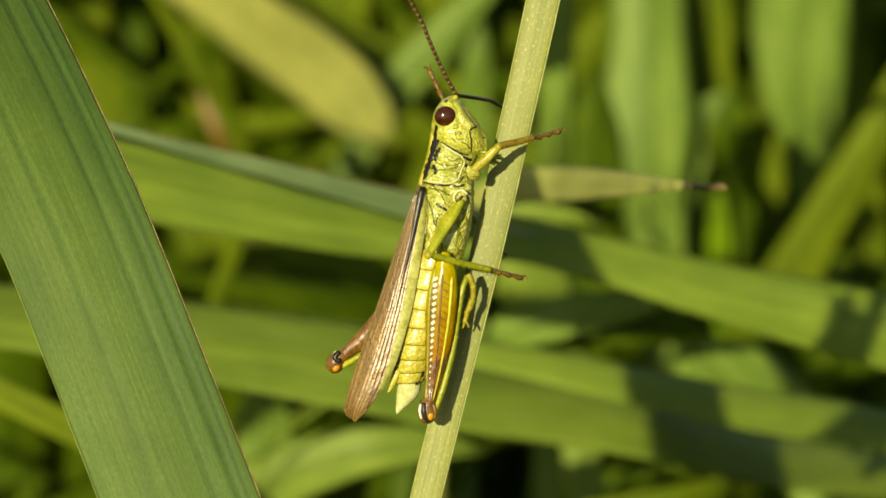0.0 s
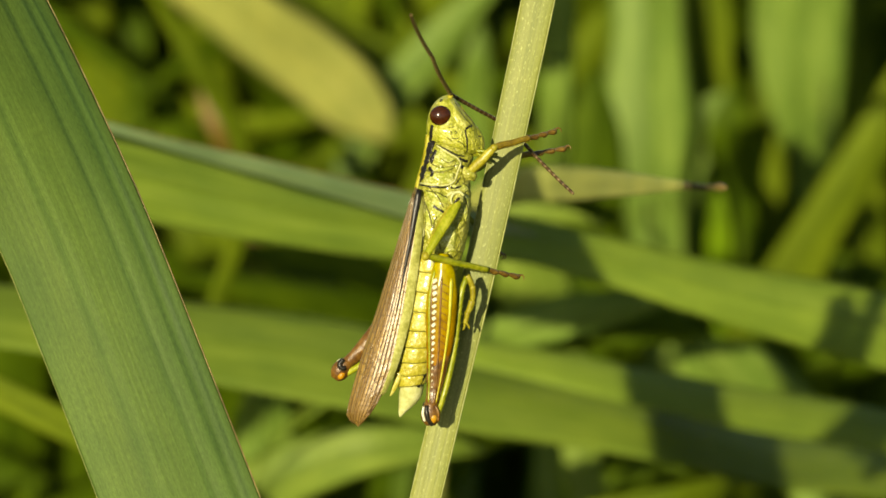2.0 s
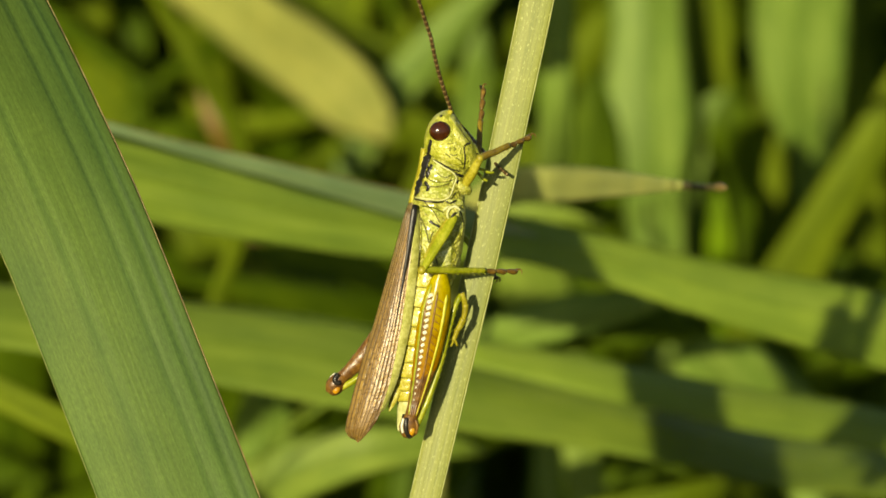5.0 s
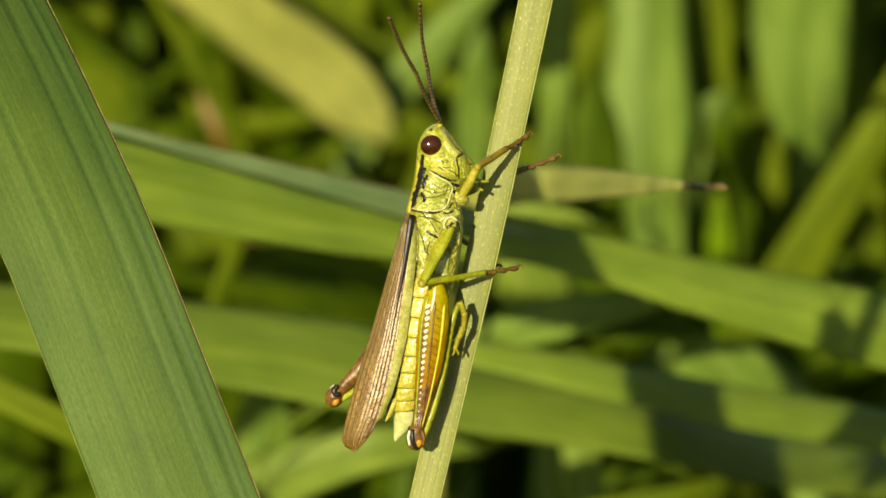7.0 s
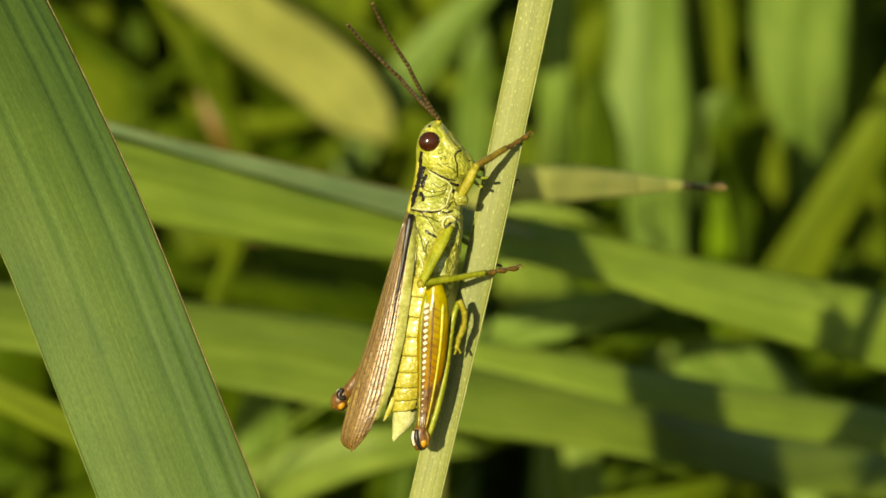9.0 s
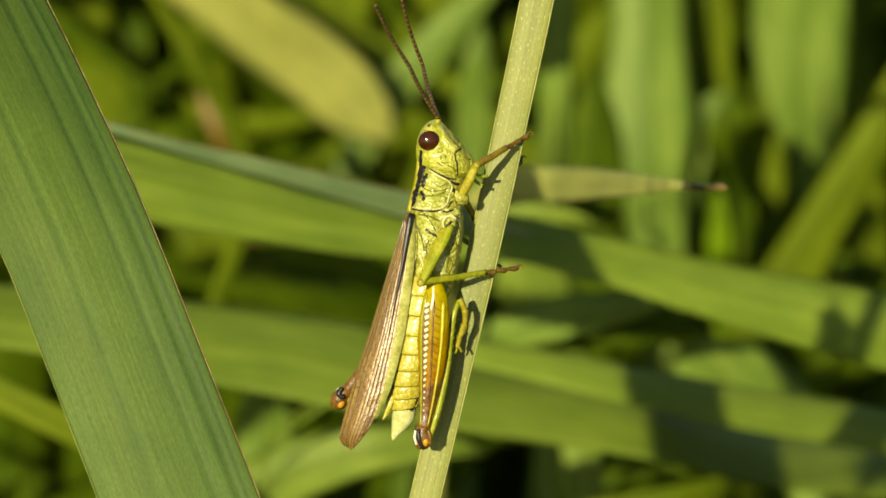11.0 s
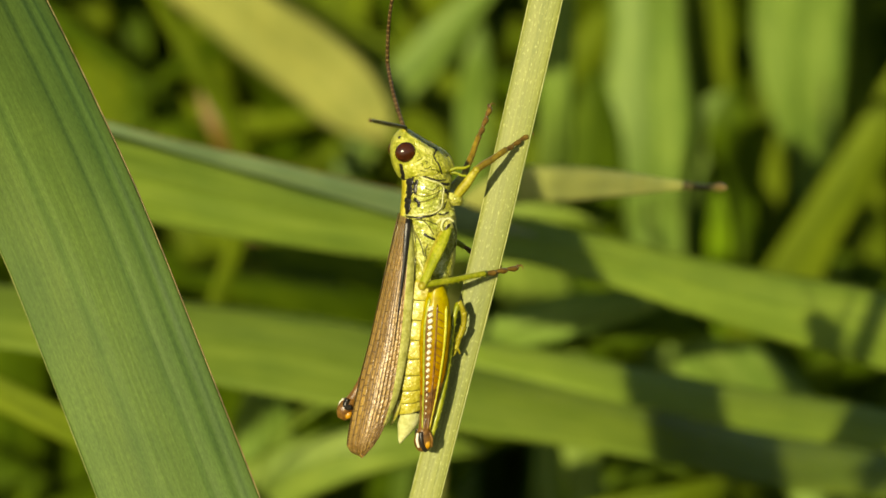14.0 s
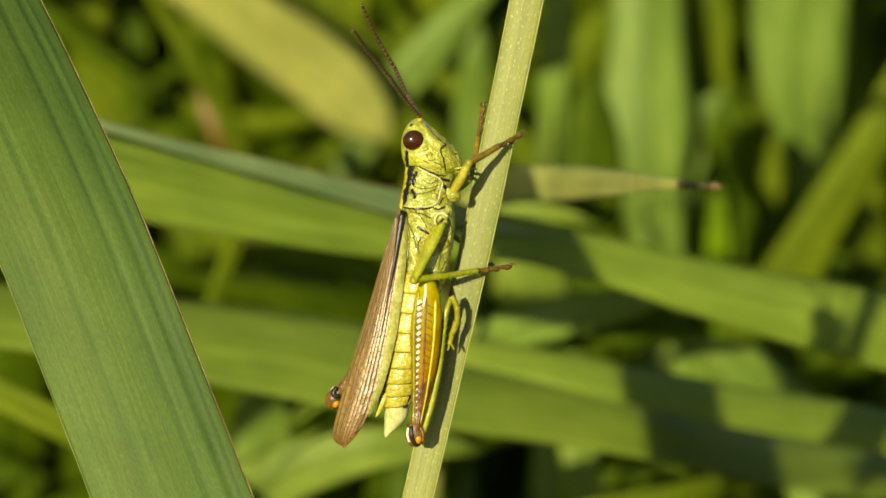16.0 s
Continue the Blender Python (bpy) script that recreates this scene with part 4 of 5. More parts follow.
for side in (-1, 1):
    bm = bmesh.new()
    sheet(bm, lambda s, r: wing_point(s, r, side), 90, 56, side, 1.2)
    wing = part("fore_wing", bm, M_WING, hopper, "brown leathery fore wing with fine veins")
    rnd = random.Random(3)
    for r0, r1, s1 in ((0.02, 0.03, 0.98), (0.14, 0.10, 0.9), (0.26, 0.22, 0.95), (0.38, 0.34, 0.93), (0.50, 0.48, 0.95), (0.62, 0.60, 0.92), (0.74, 0.74, 0.9), (0.86, 0.88, 0.86), (0.98, 0.98, 0.98)):
        bm = bmesh.new()
        pts = []
        for k in range(24):
            s = 0.03 + (s1 - 0.03) * k / 23
            p = wing_point(s, min(0.99, max(0.01, r0 + (r1 - r0) * s + 0.02 * math.sin(7 * s + 9 * r0))), side)
            pts.append((*body(p[0], p[1], p[2] + side * 0.1), 0.8 * U))
        tube(bm, pts, n=50, sides=5)
        part("vein", bm, M_VEIN, wing)
    bm = bmesh.new()
    for k in range(120):
        s = rnd.uniform(0.12, 0.96)
        r = rnd.randint(0, 8) * 0.12 + 0.02
        a, b2 = wing_point(s, min(r, 0.98), side), wing_point(s + rnd.uniform(-0.004, 0.012), min(r + 0.12, 0.99), side)
        tube(bm, [(*body(a[0], a[1], a[2] + side * 0.2), 0.45 * U), (*body(b2[0], b2[1], b2[2] + side * 0.2), 0.45 * U)], n=3, sides=4)
    part("cross_veins", bm, M_BROWN, wing)
    bm = bmesh.new()

    def pale(s, r, side=side):
        a = wing_point(0.02 + s * 0.70, 0.985, side)
        w = 5 + 11 * math.sin(min(1.0, s) * math.pi) ** 0.7
        return (a[0] + r * w * 1.0 - 2, a[1] + r * 3, a[2] + side * (1.2 - 7 * r * r))
    sheet(bm, pale, 30, 5, side, 1.0)
    part("wing_edge", bm, M_GREYWING, hopper, "pale grey translucent lower wing edge")
    bm = bmesh.new()
    tube(bm, [(*body(*wing_point(s, 0.72, side)[:2], wing_point(s, 0.72, side)[2] + side * 1.0), r * U) for s, r in ((0.0, 4.5), (0.05, 6), (0.12, 5), (0.2, 3.4), (0.3, 1.8), (0.4, 0.7))], n=22, sides=8, flat=0.4)
    part("shoulder_stripe", bm, M_DARK, hopper, "blue-black streak at the wing base")
bm = bmesh.new()
loft(bm, [(742, 330, 758, 330, 36), (722, 400, 742, 400, 38), (696, 480, 722, 480, 36), (668, 560, 706, 562, 30), (640, 640, 684, 642, 20), (622, 700, 656, 702, 10)], n=20, sides=16)
part("hind_wings", bm, M_GREYWING, hopper, "folded hind wings under the fore wings")

# head, with its joint at the neck
NECK = (790, 262, 0)
head = part("head", (lambda b: (loft(b, [(790, 173, 803, 169, 6), (780, 180, 813, 178, 22), (772, 191, 823, 191, 34), (766, 205, 834, 206, 40), (763, 220, 846, 220, 42), (763, 236, 854, 236, 42), (766, 250, 859, 252, 40), (778, 260, 858, 266, 33), (800, 267, 850, 274, 22)], NECK, 100, 120, 2.2, rough=0.6, grain=0.12), b)[1])(bmesh.new()), M_HEAD, hopper)
for s in (-1, 1):
    bm = bmesh.new()
    ball(bm, (787, 206, s * 36), 19, 13, 17.5, NECK, -12)
    part("eye", bm, M_EYE, head, "large glossy dark brown eye")
    bm = bmesh.new()
    ball(bm, (789, 182, s * 22), 4, 4, 4.5, NECK)
    part("ocellus", bm, M_DARK, head)
    bm = bmesh.new()
    tube(bm, line([(800, 184, s * 12), (803, 176, s * 11), (806, 170, s * 10)], 6.0, o=NECK, r2=4.2), n=10, sides=10)
    part("antenna_socket", bm, M_CREST, head, "ochre base of the feeler")
    bm = bmesh.new()
    tube(bm, line([(848, 268, -16), (863, 269, -19), (876, 274, -20), (886, 274, -19)] if s < 0 else [(848, 272, -6), (860, 278, -10), (868, 286, -12), (876, 290, -12)], 3.0, o=NECK, r2=2.4), n=14, sides=8)
    part("palp", bm, M_LEGGREEN, head, "thin yellow mouth feeler")
bm = bmesh.new()
loft(bm, [(833, 228, 852, 226, 16), (834, 240, 860, 240, 19), (836, 256, 864, 255, 18), (838, 270, 862, 270, 14), (842, 278, 856, 279, 8)], NECK, 14, 20)
part("mouthparts", bm, M_HEAD, head)
for pts in ([(775, 227), (800, 229), (814, 223), (826, 232), (829, 246), (829, 264), (815, 264), (798, 258), (783, 251), (775, 243)], [(803, 178), (811, 185), (820, 199), (828, 211), (838, 222), (828, 228), (815, 220), (809, 205), (808, 194), (801, 186)],
            [(814, 181), (824, 194), (834, 206), (845, 219), (843, 223), (832, 211), (822, 198)], [(777, 186), (785, 177), (797, 175), (800, 183), (797, 187), (785, 187)], [(765, 208), (768, 222), (768, 244), (765, 240), (763, 222)]):
    plate(head, pts, 2.0, M_HEADPLATE, NECK, name="face_plate")
for pts, r, mt in (([(829, 230), (832, 245), (833, 262), (832, 270)], 1.5, M_DARK), ([(812, 183), (822, 200), (830, 212), (842, 224)], 1.1, M_DARK), ([(830, 230), (836, 226), (842, 224)], 1.6, M_DARK),
                   ([(803, 233), (806, 236), (804, 239)], 1.0, M_SEAM), ([(811, 232), (815, 235), (812, 238)], 1.0, M_SEAM), ([(806, 244), (812, 246), (818, 244)], 1.0, M_SEAM), ([(797, 243), (802, 246), (806, 250)], 0.9, M_SEAM),
                   ([(800, 226), (806, 227), (811, 225)], 0.8, M_SEAM), ([(776, 250), (790, 258), (806, 264), (822, 267)], 1.1, M_SEAM), ([(773, 222), (771, 232), (770, 244), (768, 252)], 4.2, M_DARK),
                   ([(822, 190), (832, 204), (843, 216)], 1.4, M_CREST), ([(815, 250), (824, 254), (829, 262)], 0.9, M_SEAM)):
    mark("face_groove", head, pts, r * 0.95, mt, NECK, flat=0.5)
for pts in ([(833, 232), (842, 227), (850, 234), (854, 242), (838, 240)], [(839, 244), (853, 246), (858, 258), (853, 270), (846, 268)], [(834, 244), (837, 246), (844, 270), (838, 272), (835, 260)]):
    plate(bpy.data.objects["mouthparts"], pts, 2.0, M_HEADPLATE, NECK, name="mouth_plate")
for pts, r in (([(845, 230), (850, 240), (853, 254), (852, 268)], 1.3), ([(836, 240), (846, 242), (857, 243)], 1.3)):
    mark("face_groove", bpy.data.objects["mouthparts"], pts, r, M_DARK, NECK, flat=0.4)


# limbs: each piece lies along its own x axis from its joint
def limb(name, length, radii, mat, parent=hopper, label="", flat=0.75, spines=0, n=18):
    bm = bmesh.new()
    k = len(radii) - 1
    tube(bm, [(length * U * i / k, 0, (0.0 if i in (0, k) else 0.6 * math.sin(i * 2.1)) * U, r * U) for i, r in enumerate(radii)], n=n, sides=12, flat=flat)
    for i in range(spines):
        x = length * (0.35 + 0.6 * i / max(1, spines - 1))
        for s in (-1, 1):
            tube(bm, [(x * U, s * 2 * U, -3 * U, 0.8 * U), ((x + 4) * U, s * 5 * U, -9.5 * U, 0.15 * U)], n=4, sides=4)
    return part(name, bm, mat, parent, label)


def foot(parent, at, length, mat):
    """Tarsus of three pads with two hooked claws, on a shin that ends at x = at."""
    bm = bmesh.new()
    q = length / 3
    for i in range(3):
        x = at + i * q
        tube(bm, [((x - 1) * U, 0, 0, 2.6 * U), ((x + q * 0.4) * U, 0, -0.8 * U, 4.4 * U), ((x + q * 0.85) * U, 0, -1.6 * U, 4.8 * U), ((x + q) * U, 0, 0, 2.8 * U)], n=8, sides=8)
    for s in (-1, 1):
        tube(bm, [((at + length - 3) * U, s * 1.5 * U, 0, 2.0 * U), ((at + length + 4) * U, s * 4 * U, 3 * U, 1.7 * U), ((at + length + 7) * U, s * 6 * U, -1 * U, 1.2 * U), ((at + length + 6) * U, s * 6.5 * U, -6 * U, 0.4 * U)], n=8, sides=6)
    return part("tarsus", bm, mat, parent, "brown clawed foot")


FORE1, FORE2 = 62, 150
mid_lengths = {-1: (116, 212), 1: (100, 152)}
legs = {}
for s in (-1, 1):
    f = limb("fore_femur", FORE1, [7, 8.5, 8.5, 7.5, 6], M_LEG)
    t = limb("fore_tibia", 86, [6.5, 6.5, 6, 5.5, 5.5], M_SHIN, spines=5)
    bm = bmesh.new()
    ball(bm, (0, 0, 0), 7, 6.5, 7, (0, 0, 0))
    part("knee", bm, M_LEG, t)
    foot(t, 84, FORE2 - 84, M_SHIN2)
    legs["fore", s] = (f, t)
    mid_1, mid_2 = mid_lengths[s]
    f = limb("mid_femur", mid_1, [8, 10.5, 10.5, 9, 7], M_LEGGREEN, label="bright green thigh of the middle leg")
    for z, r, mt in ((-8.5, 3.6, M_LEG),):
        bm = bmesh.new()
        tube(bm, [(8 * U, s * 3 * U, z * 0.8 * U, r * U), (40 * U, s * 4 * U, z * U, r * U), (70 * U, s * 4 * U, z * 0.9 * U, r * U), (95 * U, s * 3 * U, z * 0.7 * U, r * U)], n=16, sides=6)
        part("femur_edge", bm, mt, f)
    t = limb("mid_tibia", mid_2 - 70, [6, 6, 5.5, 5.2, 5], M_LEGGREEN, spines=8)
    bm = bmesh.new()
    ball(bm, (0, 0, 0), 8, 7.5, 8, (0, 0, 0))
    part("knee", bm, M_LEG, t)
    foot(t, mid_2 - 72, 72, M_SHIN2)
    legs["mid", s] = (f, t)
    bm = bmesh.new()
    loft(bm, [(826, 292, 846, 298, 10, s * 30), (824, 304, 850, 308, 13, s * 33), (830, 316, 846, 318, 8, s * 30)], n=10, sides=14)
    part("fore_coxa", bm, M_BODY, hopper)
    bm = bmesh.new()
    loft(bm, [(807, 340, 821, 336, 6, s * 44), (805, 350, 826, 349, 9, s * 45), (810, 360, 824, 361, 6, s * 44)], n=10, sides=14)
    part("mid_coxa", bm, M_BODY, hopper)
    bm = bmesh.new()
    tube(bm, line([(806, 358, s * 53), (803, 348, s * 54), (808, 338, s * 53), (818, 335, s * 52), (826, 342, s * 52)], 2.2), n=16, sides=8)
    part("coxa_rim", bm, M_PALE, hopper)
    bm = bmesh.new()
    tube(bm, line([(809, 356, s * 54), (813, 350, s * 55), (818, 345, s * 54)], 3.2, r2=2), n=8, sides=8)
    part("coxa_spot", bm, M_DARK, hopper)

# hind legs: thigh, folded shin and foot, turning about the hip
hind = {}
for s in (-1, 1):
    HIP = (780, 452, s * 52)
    bm = bmesh.new()
    loft(bm, [(777, 440, 796, 442, 11, s * 50), (767, 470, 807, 474, 15, s * 50), (758, 510, 810, 514, 17, s * 52), (754, 545, 808, 548, 17, s * 52), (754, 590, 802, 592, 15, s * 52), (754, 640, 790, 641, 12, s * 53), (752, 680, 778, 681, 9, s * 54), (749, 704, 772, 704, 9, s * 57)], HIP, 50, 40, rough=0.8)
    for f in bm.faces:
        q = f.calc_center_median()
        if q.z / U < -170 + 26 * noise.noise(q / U * 0.05) + 0.9 * q.x / U:
            f.material_index = 1
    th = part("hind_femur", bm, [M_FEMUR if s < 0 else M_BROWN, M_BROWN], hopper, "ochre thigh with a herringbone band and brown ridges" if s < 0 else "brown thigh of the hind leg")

    def lay(name, pts, r, mat, flat=0.6, r2=None, label=""):
        mark(name, th, pts, r, mat, HIP, flat, label=label, r2=r2, side=s)
    lay("upper_ridge", [(772, 468), (763, 510), (760, 560), (759, 620), (757, 670), (755, 706)], 2.6, M_LEGGREEN, r2=1.8)
    lay("brown_ridge", [(770, 478), (765, 520), (763, 570), (762, 620), (760, 670), (758, 704)], 1.7, M_BROWN)
    lay("brown_ridge", [(784, 480), (781, 520), (778, 570), (774, 620), (769, 670), (764, 704)], 1.5, M_BROWN)
    lay("yellow_ridge", [(800, 484), (798, 520), (793, 570), (785, 620), (775, 670), (768, 700)], 3.0, M_RIDGE, r2=1.6, label="bright yellow lower ridge")
    for i in range(19):
        f = i / 18
        v = 488 + 196 * f
        c = 774 - 6 - 8 * f ** 1.2 + 4 * (1 - f)
        w = 4.6 - 2.8 * f
        # glints along the herringbone, laid on as white pieces
        lay("glint_chevron", [(c - 0.8 * w, v + 1.5 + rnd.uniform(-1, 1)), (c, v - 1.0), (c + 0.8 * w, v - 3 + rnd.uniform(-1, 1))], (3.4 - 1.6 * f) * rnd.uniform(0.8, 1.15), M_CHALK_GLINT, flat=0.3)
        lay("herringbone_line", [(c - w, v + 7), (c, v + 4.2), (c + w, v + 2)], 0.9, M_BROWN, flat=0.5)
    for i in range(13):
        f = i / 12
        v = 492 + 150 * f
        c0, c1 = 783 - 8 * f, 796 - 14 * f
        lay("herringbone_line", [(c0, v), ((c0 + c1) / 2, v + 3), (c1, v + 7)], 0.7, M_BROWN, flat=0.5)
    bm = bmesh.new()
    loft(bm, [(750, 698, 770, 698, 8, s * 57), (744, 710, 773, 710, 11, s * 57), (741, 722, 775, 722, 12, s * 57), (744, 732, 772, 733, 10, s * 57), (750, 740, 766, 740, 5, s * 57)], HIP, 16, 20)
    part("knee", bm, M_BROWN, th, "dark brown knee")
    bm = bmesh.new()
    ball(bm, (763, 726, s * 64), 6.5, 5, 9, HIP)
    part("knee_spot", bm, M_ORANGE, th, "orange knee spot")
    bm = bmesh.new()
    ball(bm, (764, 727, s * 49), 6, 5, 8, HIP)
    part("knee_spot", bm, M_ORANGE, th, "orange knee spot")
    bm = bmesh.new()
    tube(bm, line([(750, 702, s * 48), (751, 714, s * 46), (757, 716, s * 46), (762, 712, s * 47)], 5.0, o=HIP), n=12, sides=8)
    part("knee_lobe", bm, M_DARK, th)
    for name, pts, r, mt in (("knee_ridge", [(747, 706, s * 65), (745, 718, s * 67), (748, 731, s * 66)], 2.4, M_CHALK_GLINT), ("knee_lobe", [(752, 704, s * 66), (752, 716, s * 69), (755, 730, s * 68), (761, 738, s * 64)], 4.0, M_DARK),
                             ("knee_lobe", [(768, 706, s * 63), (772, 718, s * 64), (771, 732, s * 62)], 2.6, M_BROWN)):
        bm = bmesh.new()
        tube(bm, line(pts, r, o=HIP), n=12, sides=8)
        part(name, bm, mt, th)
    bm = bmesh.new()
    shin = [(768, 724, s * 58), (778, 700, s * 50), (792, 655, s * 46), (804, 600, s * 43), (812, 545, s * 40), (819, 505, s * 38), (827, 484, s * 34)]
    tube(bm, line(shin, 6.0, o=HIP, r2=4.8), n=30, sides=10)
    cc, _ = spline(shin, 19)
    for i, (u, v, d) in enumerate(cc[2:-1]):
        for e in (-3, 3):
            tube(bm, line([(u + 3, v, d + e), (u + 8, v - 2 - (i % 2) * 2, d + 2.0 * e)], 0.8, o=HIP, r2=0.2), n=4, sides=4)
    part("hind_tibia", bm, M_LEGGREEN, th, "green shin with a row of small spines")
    bm = bmesh.new()
    for p0, p1, r in (((827, 482), (837, 502), 6.6), ((837, 500), (836, 528), 6.2), ((836, 526), (827, 548), 6.8), ((827, 546), (822, 566), 5.4), ((823, 563), (830, 575), 2.6), ((822, 563), (819, 577), 2.4)):
        tube(bm, line([(*p0, s * 34), ((p0[0] + p1[0]) / 2 + 1, (p0[1] + p1[1]) / 2, s * 33), (*p1, s * 32)], r, o=HIP, r2=r * 0.75), n=8, sides=8)
    part("hind_tarsus", bm, M_LEG, th, "yellow jointed hind foot")
    th.location = body(*HIP)
    hind[s] = (th, HIP)

# feelers: a lower half and an upper half each, beaded
ANT1, ANT2 = 165, 182


def feeler(length, r0, r1, beads, parent, name, seed):
    bm = bmesh.new()
    n = beads * 4 + 1
    bend = 0.02 * length
    rows = [(length * U * x, 0, bend * U * math.sin(math.pi * x), (r0 + (r1 - r0) * x) * U) for x in (0, 0.25, 0.5, 0.75, 1)]
    tube(bm, rows, n=n, sides=8, bead=lambda i: (0.80, 1.0, 1.06, 1.0)[i % 4])
    bm.faces.ensure_lookup_table()
    for i in range(n - 1):
        for k in range(8):
            bm.faces[i * 8 + k].material_index = 1 if i % 4 == 3 else 0
    return part(name, bm, [M_FEELER, M_JOINT], parent)


feelers = {}
for s in (-1, 1):
    lo = feeler(ANT1, 3.7, 3.6, 14, hopper, "antenna", s)
    hi = feeler(ANT2, 3.6, 2.9, 15, lo, "antenna_end", s + 5)
    hi.location = (ANT1 * U, 0, 0)
    feelers[s] = (lo, hi)


# ---- what moves ----
HOPPER_D = -2.2                  # the body's depth in mm before the stem's plane


def motions():
    # the saddle's middle and the wing tip, seconds and grid bearings
    chest = [(0, 804, 348), (0.5, 804, 349), (1, 804, 348), (1.5, 799, 349), (2, 799, 351), (2.5, 786, 352), (3, 792, 354), (3.5, 789, 361), (4, 795, 368), (4.2, 799, 366),
             (6.3, 774, 391), (6.5, 769, 392), (7, 785, 394), (7.5, 782, 394), (8, 787, 394), (8.5, 782, 394), (9, 785, 394), (11.5, 786, 392), (12, 789, 394), (12.5, 793, 391),
             (13, 789, 387), (13.5, 792, 387), (14, 773, 395), (14.5, 779, 392), (15, 786, 391), (15.5, 783, 391), (16, 783, 390)]
    tail = [(0, 626, 733), (0.5, 626, 737), (1, 632, 738), (1.5, 629, 737), (2, 632, 740), (2.5, 658, 755), (3, 623, 741), (3.5, 619, 746), (4, 619, 738), (4.2, 620, 743),
            (6.3, 653, 793), (6.5, 653, 796), (7, 624, 786), (7.5, 636, 788), (8, 622, 782), (8.5, 627, 785), (9, 622, 783), (11.5, 620, 780), (12, 611, 773), (12.5, 599, 762),
            (13, 607, 770), (13.5, 605, 770), (14, 639, 780), (14.5, 633, 788), (15, 618, 780), (15.5, 620, 780), (16, 620, 779)]
    eye_1 = [(0, 788, 205), (0.3, 811, 195), (0.5, 829, 197), (0.7, 825, 200), (1, 814, 202), (1.2, 815, 202), (1.5, 787, 208), (1.7, 783, 209), (2, 780, 204), (2.2, 799, 199),
             (2.5, 741, 225), (2.7, 735, 221), (3, 773, 214), (3.2, 766, 218), (3.5, 767, 219), (3.8, 764, 221), (4, 802, 222), (4.2, 818, 221)]
    eye_2 = [(6.3, 717, 248), (6.5, 700, 257), (6.7, 707, 255), (7, 764, 256), (7.5, 754, 254), (8, 763, 254), (8.5, 755, 248), (9, 761, 250), (9.2, 761, 247), (11.3, 760, 249), (11.5, 758, 250),
             (12, 764, 250), (12.5, 772, 245), (13, 761, 243), (13.3, 769, 238), (13.5, 775, 234), (13.7, 779, 235), (13.9, 721, 256), (14, 715, 267), (14.2, 733, 257), (14.5, 740, 251),
             (14.8, 746, 251), (15, 752, 250), (15.3, 752, 250), (15.5, 744, 249), (15.8, 745, 250), (16, 745, 250)]
    knee_near = [(0, 757, 722), (0.7, 765, 722), (1.5, 768, 722), (2, 763, 722), (2.5, 769, 722), (2.9, 722, 718), (3, 704, 714), (3.2, 611, 674), (3.4, 690, 715), (3.5, 707, 722), (4, 720, 729), (4.2, 726, 730),
                 (6.3, 736, 758), (6.7, 743, 761), (7, 740, 762), (7.5, 754, 765), (8, 745, 763), (8.5, 752, 765), (9, 746, 763), (11.5, 750, 762), (12, 745, 760), (12.5, 734, 753), (13, 737, 757),
                 (13.5, 737, 757), (13.9, 763, 762), (14.5, 744, 762), (15, 746, 762), (16, 749, 763)]
    knee_far = [(0, 598, 640), (0.7, 606, 649), (1.5, 604, 648), (2, 608, 652), (2.5, 629, 663), (3, 605, 647), (3.5, 604, 663), (4, 606, 643), (4.2, 604, 648), (6.3, 613, 704), (6.7, 618, 714), (7, 602, 695),
                (7.5, 618, 710), (8.5, 613, 703), (9, 610, 702), (11.5, 609, 700), (12.5, 596, 688), (13.5, 602, 694), (13.9, 624, 719), (14.5, 615, 714), (16, 608, 708)]
    fore_near = [(0, 991, 231), (1.5, 984, 231), (3, 983, 232), (3.5, 981, 229), (3.8, 955, 238), (4, 942, 240), (4.2, 944, 243), (6.3, 931, 239), (7, 935, 239), (16, 935, 239)]
    fore_far = [(0, 757, 118, 60), (0.3, 780, 110, 60), (0.5, 880, 140, 90), (0.7, 955, 245, 80), (1, 952, 200, 90), (1.2, 976, 236, 90), (1.5, 987, 236, 80), (1.7, 962, 264, 90), (2, 1002, 262, 80),
                (2.2, 840, 150, 90), (2.5, 876, 200, 100), (2.7, 972, 248, 80), (3, 1016, 304, 80), (3.2, 936, 320, 90), (3.5, 922, 306, 90), (3.8, 970, 292, 80), (4, 880, 162, 90), (4.2, 757, 102, 60)]
    fore_far2 = [(5.2, 880, 170, 90), (6.3, 864, 190, 100), (6.7, 862, 188, 100), (7, 985, 278, 80), (7.5, 900, 262, 90), (8, 866, 240, 90), (8.5, 890, 300, 90), (9, 912, 321, 90), (11.5, 926, 272, 90), (12.5, 923, 280, 90),
                 (12.8, 880, 230, 90), (13, 852, 192, 90), (13.3, 880, 270, 90), (13.5, 806, 186, 70), (13.7, 855, 190, 90), (13.9, 868, 190, 100), (16, 868, 190, 100)]
    mid_near = [(0, 924, 491), (1.5, 919, 490), (3.5, 918, 487), (4.2, 918, 485), (6.3, 911, 471), (6.7, 910, 470), (7, 917, 473), (16, 917, 473)]
    mid_far = [(0, 890, 450), (3.8, 888, 452), (4.2, 878, 512), (5.5, 880, 480), (6.3, 882, 470), (16, 880, 471)]
